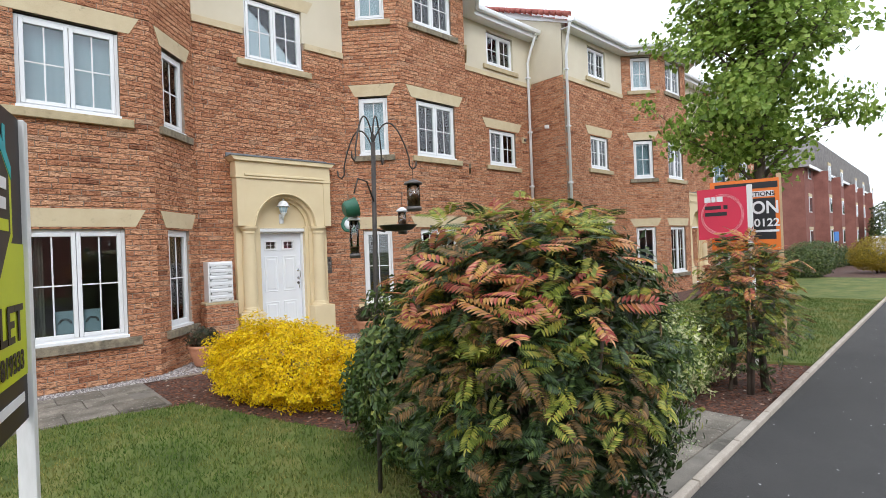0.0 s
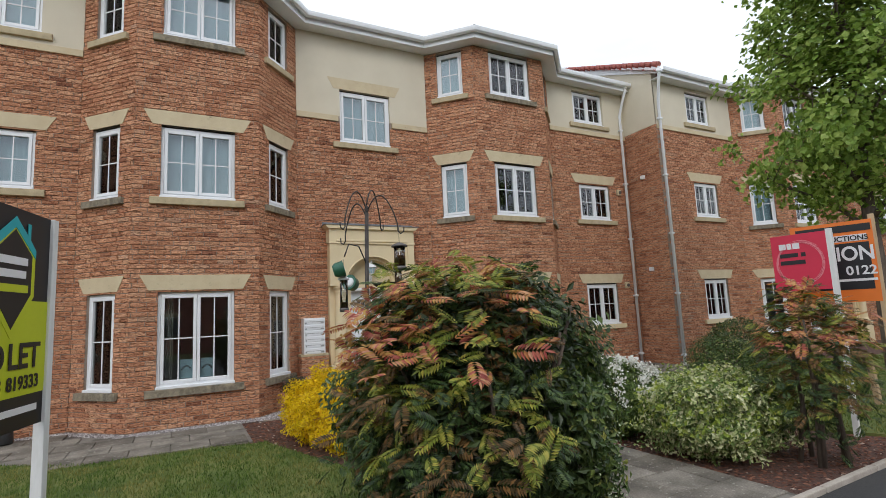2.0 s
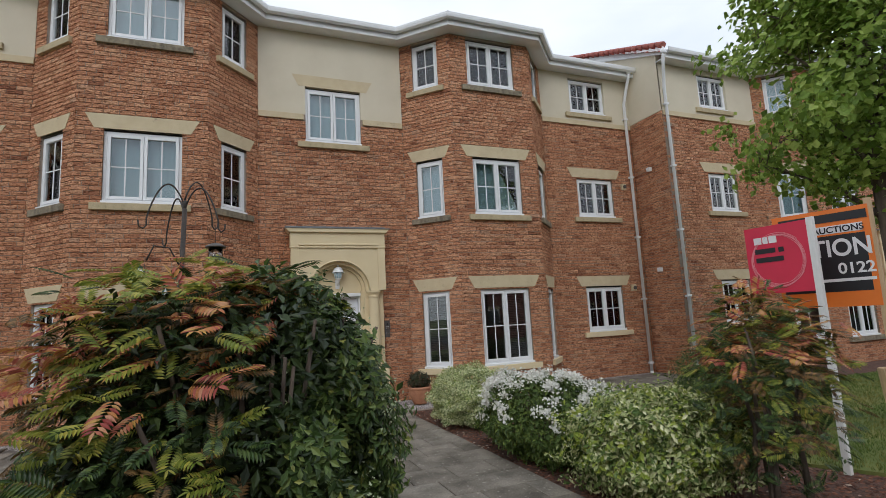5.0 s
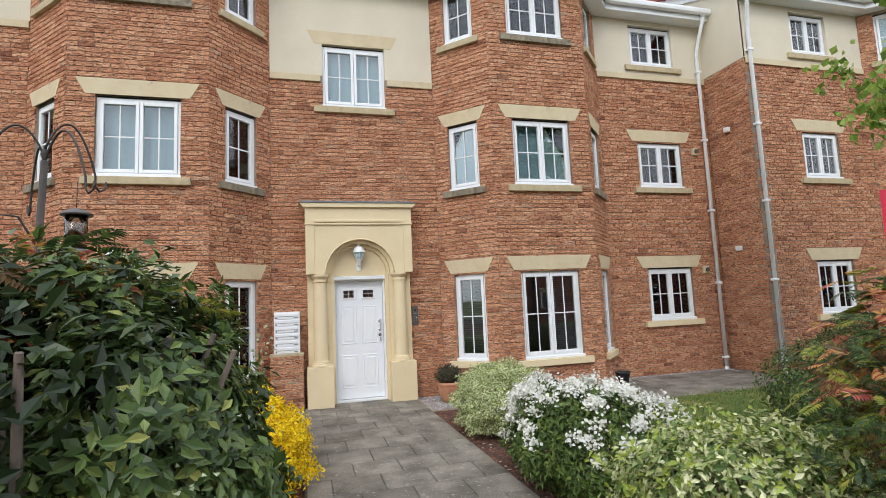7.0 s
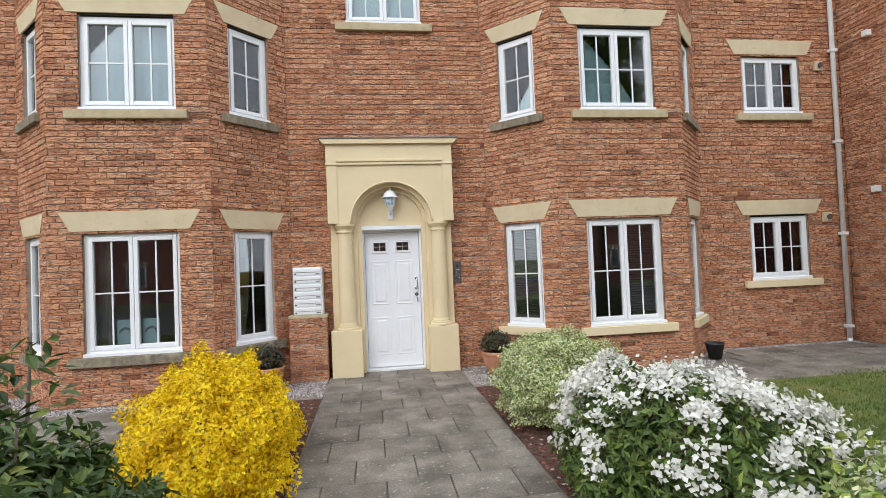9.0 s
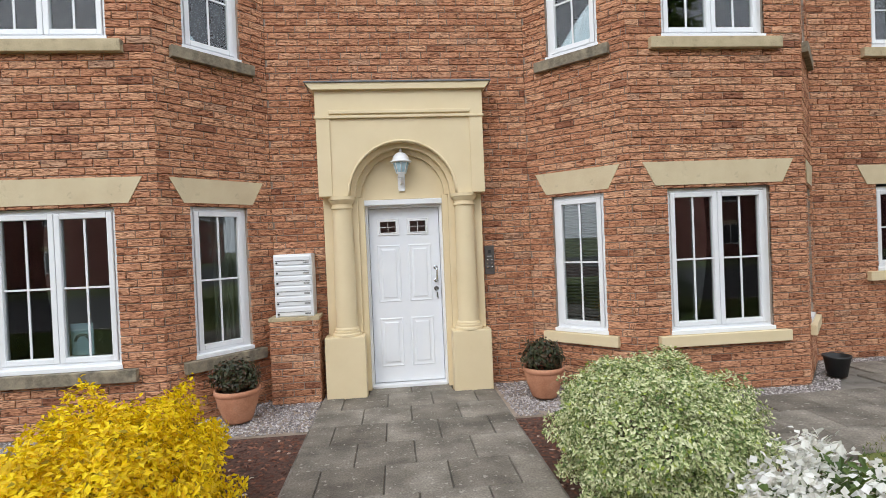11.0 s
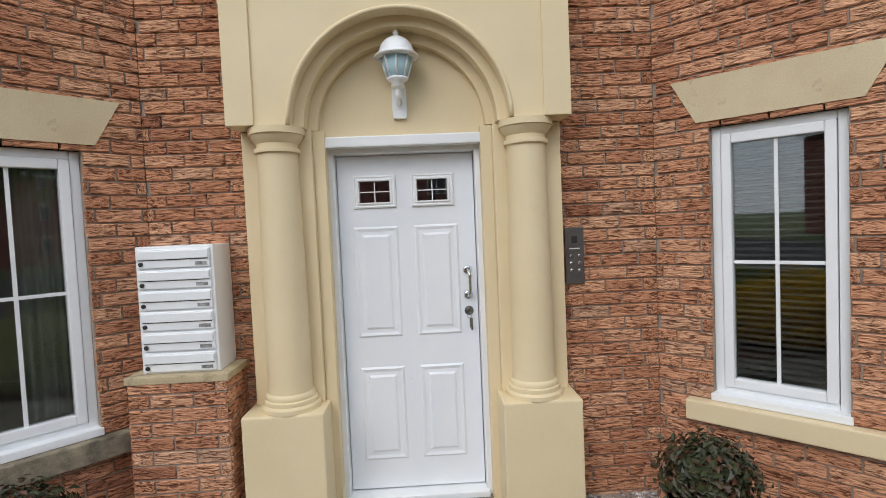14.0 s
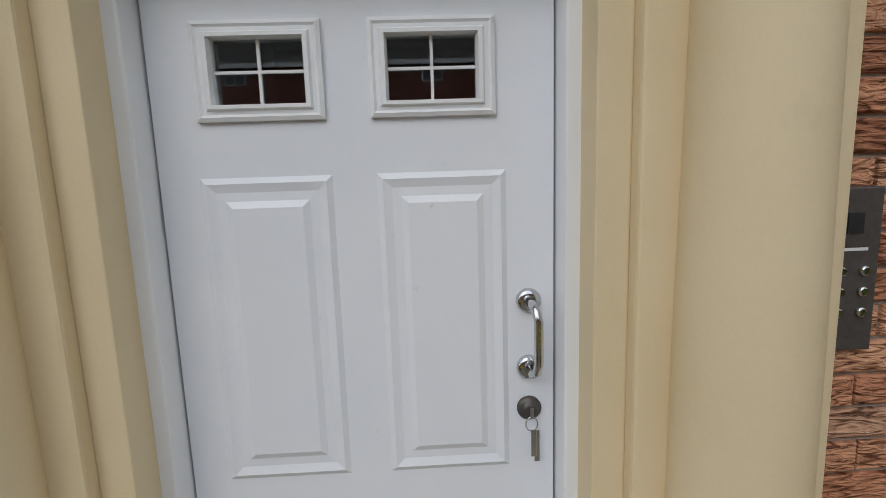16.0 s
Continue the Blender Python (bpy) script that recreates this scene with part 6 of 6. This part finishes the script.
M_SLAB_ONE = slab_mat()
FULL, HALFS = slab_variants(0, 0.4625), slab_variants(1, 0.23)
path = part("pavement_path", plate(bmesh.new(), [(3.08, kerb_y(3.08) + 0.03), (4.96, kerb_y(4.96) + 0.03), (4.96, 8.86), (3.08, 8.86)], -0.2, -0.018), M_SLAB)
tagged(path, "grey concrete slab path to the front door", "path", kind="structure")
rng = random.Random(17)
y, row = 8.42, 0
while y > 1.35:
    xs = [(3.095 + 0.4625 * i, FULL) for i in range(4)] if row % 2 else [(3.095, HALFS)] + [(3.325 + 0.4625 * i, FULL) for i in range(3)] + [(3.325 + 0.4625 * 3, HALFS)]
    for x, kind in xs:
        if y < kerb_y(x) + 0.05:
            continue
        s = new("slab", rng.choice(kind))
        s.parent = path
        s.matrix_world = pose(x, y, rng.uniform(-0.002, 0.002), rng.uniform(-0.2, 0.2), rng.uniform(-0.2, 0.2), rng.uniform(-0.15, 0.15))
    y -= 0.45
    row += 1
for i in range(2):
    s = new("slab", FULL[i])
    s.parent = path
    s.matrix_world = pose(CX - 0.4625 + 0.4625 * i, 8.873, 0.0)


def walkway(name, x0, x1, lawn_poly, y_low):
    base = part(name, plate(bmesh.new(), [(x0, y_low), (x1, y_low), (x1, 9.2), (x0, 9.2)], -0.3, -0.026), M_SLAB)
    tagged(base, "grey slab walkway along the building wall", "pavement", kind="structure")
    row = 0
    y = y_low
    while y < 9.0:
        x = x0 + (0.23 if row % 2 else 0)
        while x < x1 - 0.4:
            c = (x + 0.23, y + 0.22)
            if c[1] < min(facade_y(x), facade_y(x + 0.46)) - 0.36 and not inside(c, lawn_poly):
                s = new("slab", rng.choice(FULL))
                s.parent = base
                s.matrix_world = pose(x, y, rng.uniform(-0.006, -0.002), rng.uniform(-0.3, 0.3), rng.uniform(-0.3, 0.3), 0)
            x += 0.4625
        y += 0.45
        row += 1


walkway("pavement_west", -6.0, 1.45, LAWN_W, 6.55)
walkway("pavement_east", 5.9, 13.0, LAWN_E, 6.62)


def scatter(name, label, category, n, region, size, mat, seed, flat, z):
    """Loose stones or chips as small crumpled solids."""
    r = np.random.RandomState(seed)
    vs, fs = [], []
    made = 0
    base = np.array([(1, 0, 0), (-1, 0, 0), (0, 1, 0), (0, -1, 0), (0, 0, 1), (0, 0, -1)], float)
    tri = [(0, 2, 4), (2, 1, 4), (1, 3, 4), (3, 0, 4), (2, 0, 5), (1, 2, 5), (3, 1, 5), (0, 3, 5)]
    while made < n:
        p = region(r)
        if p is None:
            continue
        s = size * r.uniform(0.6, 1.4)
        q = base * r.uniform(0.6, 1.1, (6, 3)) * s
        q[:, 2] *= flat
        a = r.uniform(0, 6.28)
        ca, sa = math.cos(a), math.sin(a)
        k = len(vs)
        for v in q:
            vs.append((p[0] + v[0] * ca * 1.3 - v[1] * sa * 0.8, p[1] + v[0] * sa * 1.3 + v[1] * ca * 0.8, z + v[2] + s * flat * 0.4))
        fs += [tuple(k + i for i in t) for t in tri]
        made += 1
    ob = mesh_of(name, vs, fs, mat)
    tagged(ob, label, category, kind="stuff")


def gravel_spot(r):
    x, y = r.uniform(-3, 11.6), r.uniform(7.7, 9.1)
    f = facade_y(x)
    if y > f - 0.02 or 3.08 < x < 5.0:
        return None
    near_door = (1.75 < x < 3.08 or 5.0 < x < 6.35) and y > 7.95
    return (x, y) if near_door or y > f - 0.34 else None


def mulch_spot(r):
    x, y = r.uniform(1.2, 8.2), r.uniform(1.4, 7.9)
    if 3.06 < x < 4.98 or y < kerb_y(x) + 0.05 or inside((x, y), LAWN_W) or inside((x, y), LAWN_E) or x > 7.6 and y > 4:
        return None
    return (x, y)


M_GRAVEL = leaf_mat("pale_gravel", [(0.0, (0.16, 0.14, 0.14)), (0.5, (0.36, 0.32, 0.31)), (1.0, (0.62, 0.58, 0.56))], 0.85, 0.0)
M_CHIP = leaf_mat("bark_chip", [(0.0, (0.05, 0.025, 0.018)), (0.6, (0.16, 0.065, 0.04)), (0.95, (0.28, 0.13, 0.08)), (1.0, (0.55, 0.48, 0.4))], 0.9, 0.0)
gb = part("ground_gravel", plate(bmesh.new(), [(1.7, 7.95), (6.4, 7.95), (6.4, 9.2), (1.7, 9.2)], -0.3, -0.03), M_MORTAR)
tagged(gb, "gravel margin at the foot of the wall", "gravel", kind="structure")
scatter("gravel", "pinkish grey gravel along the foot of the wall", "gravel", 15000, gravel_spot, 0.011, M_GRAVEL, 5, 0.8, -0.025)
scatter("bark_chips", "reddish bark chips on the planting beds", "mulch", 12000, mulch_spot, 0.020, M_CHIP, 6, 0.35, -0.045)
scatter("grit", "pale blossom petals and grit on the drive", "grit", 70, lambda r: (lambda x: (x, kerb_y(x) - abs(r.normal(0, 0.8)) - 0.05))(r.uniform(3, 12)), 0.007, M_WHITE, 7, 0.25, -0.03)

pv, pf = brick_mesh(0.215, 0.065)
me = bpy.data.meshes.new("brick")
me.from_pydata(pv, [], pf)
me.materials.append(M_BRICK_ONE)
rng = random.Random(23)
for core, a, b, c, d, jut in SINGLE_BRICKS:
    br = new("brick", me)
    br.parent = core
    br.matrix_local = Matrix.LocRotScale((a, jut, c), Euler((0, rng.uniform(-0.008, 0.008), 0)), Vector(((b - a) / 0.215, 1, (d - c) / 0.065)))
k = 0
z = -0.09
while z < 0.84:
    for side, y0, run in (("front", 0, 0.5), ("right", 1, 0.283), ("left", 2, 0.283)):
        u = -0.1125 * (k % 2)
        while u < run - 0.03:
            a, b = max(u, 0), min(u + 0.215, run)
            if b - a > 0.03:
                br = new("brick", me)
                br.parent = PIER
                if y0 == 0:
                    mm = pose(2.575 + a, 8.803, z)
                elif y0 == 1:
                    mm = pose(3.084, 8.812 + a, z, 0, 0, 90)
                else:
                    mm = pose(2.566, 8.812 + b, z, 0, 0, -90)
                br.matrix_world = mm @ Matrix.Diagonal(((b - a) / 0.215, 1, 1, 1))
            u += 0.225
    z += 0.075
    k += 1
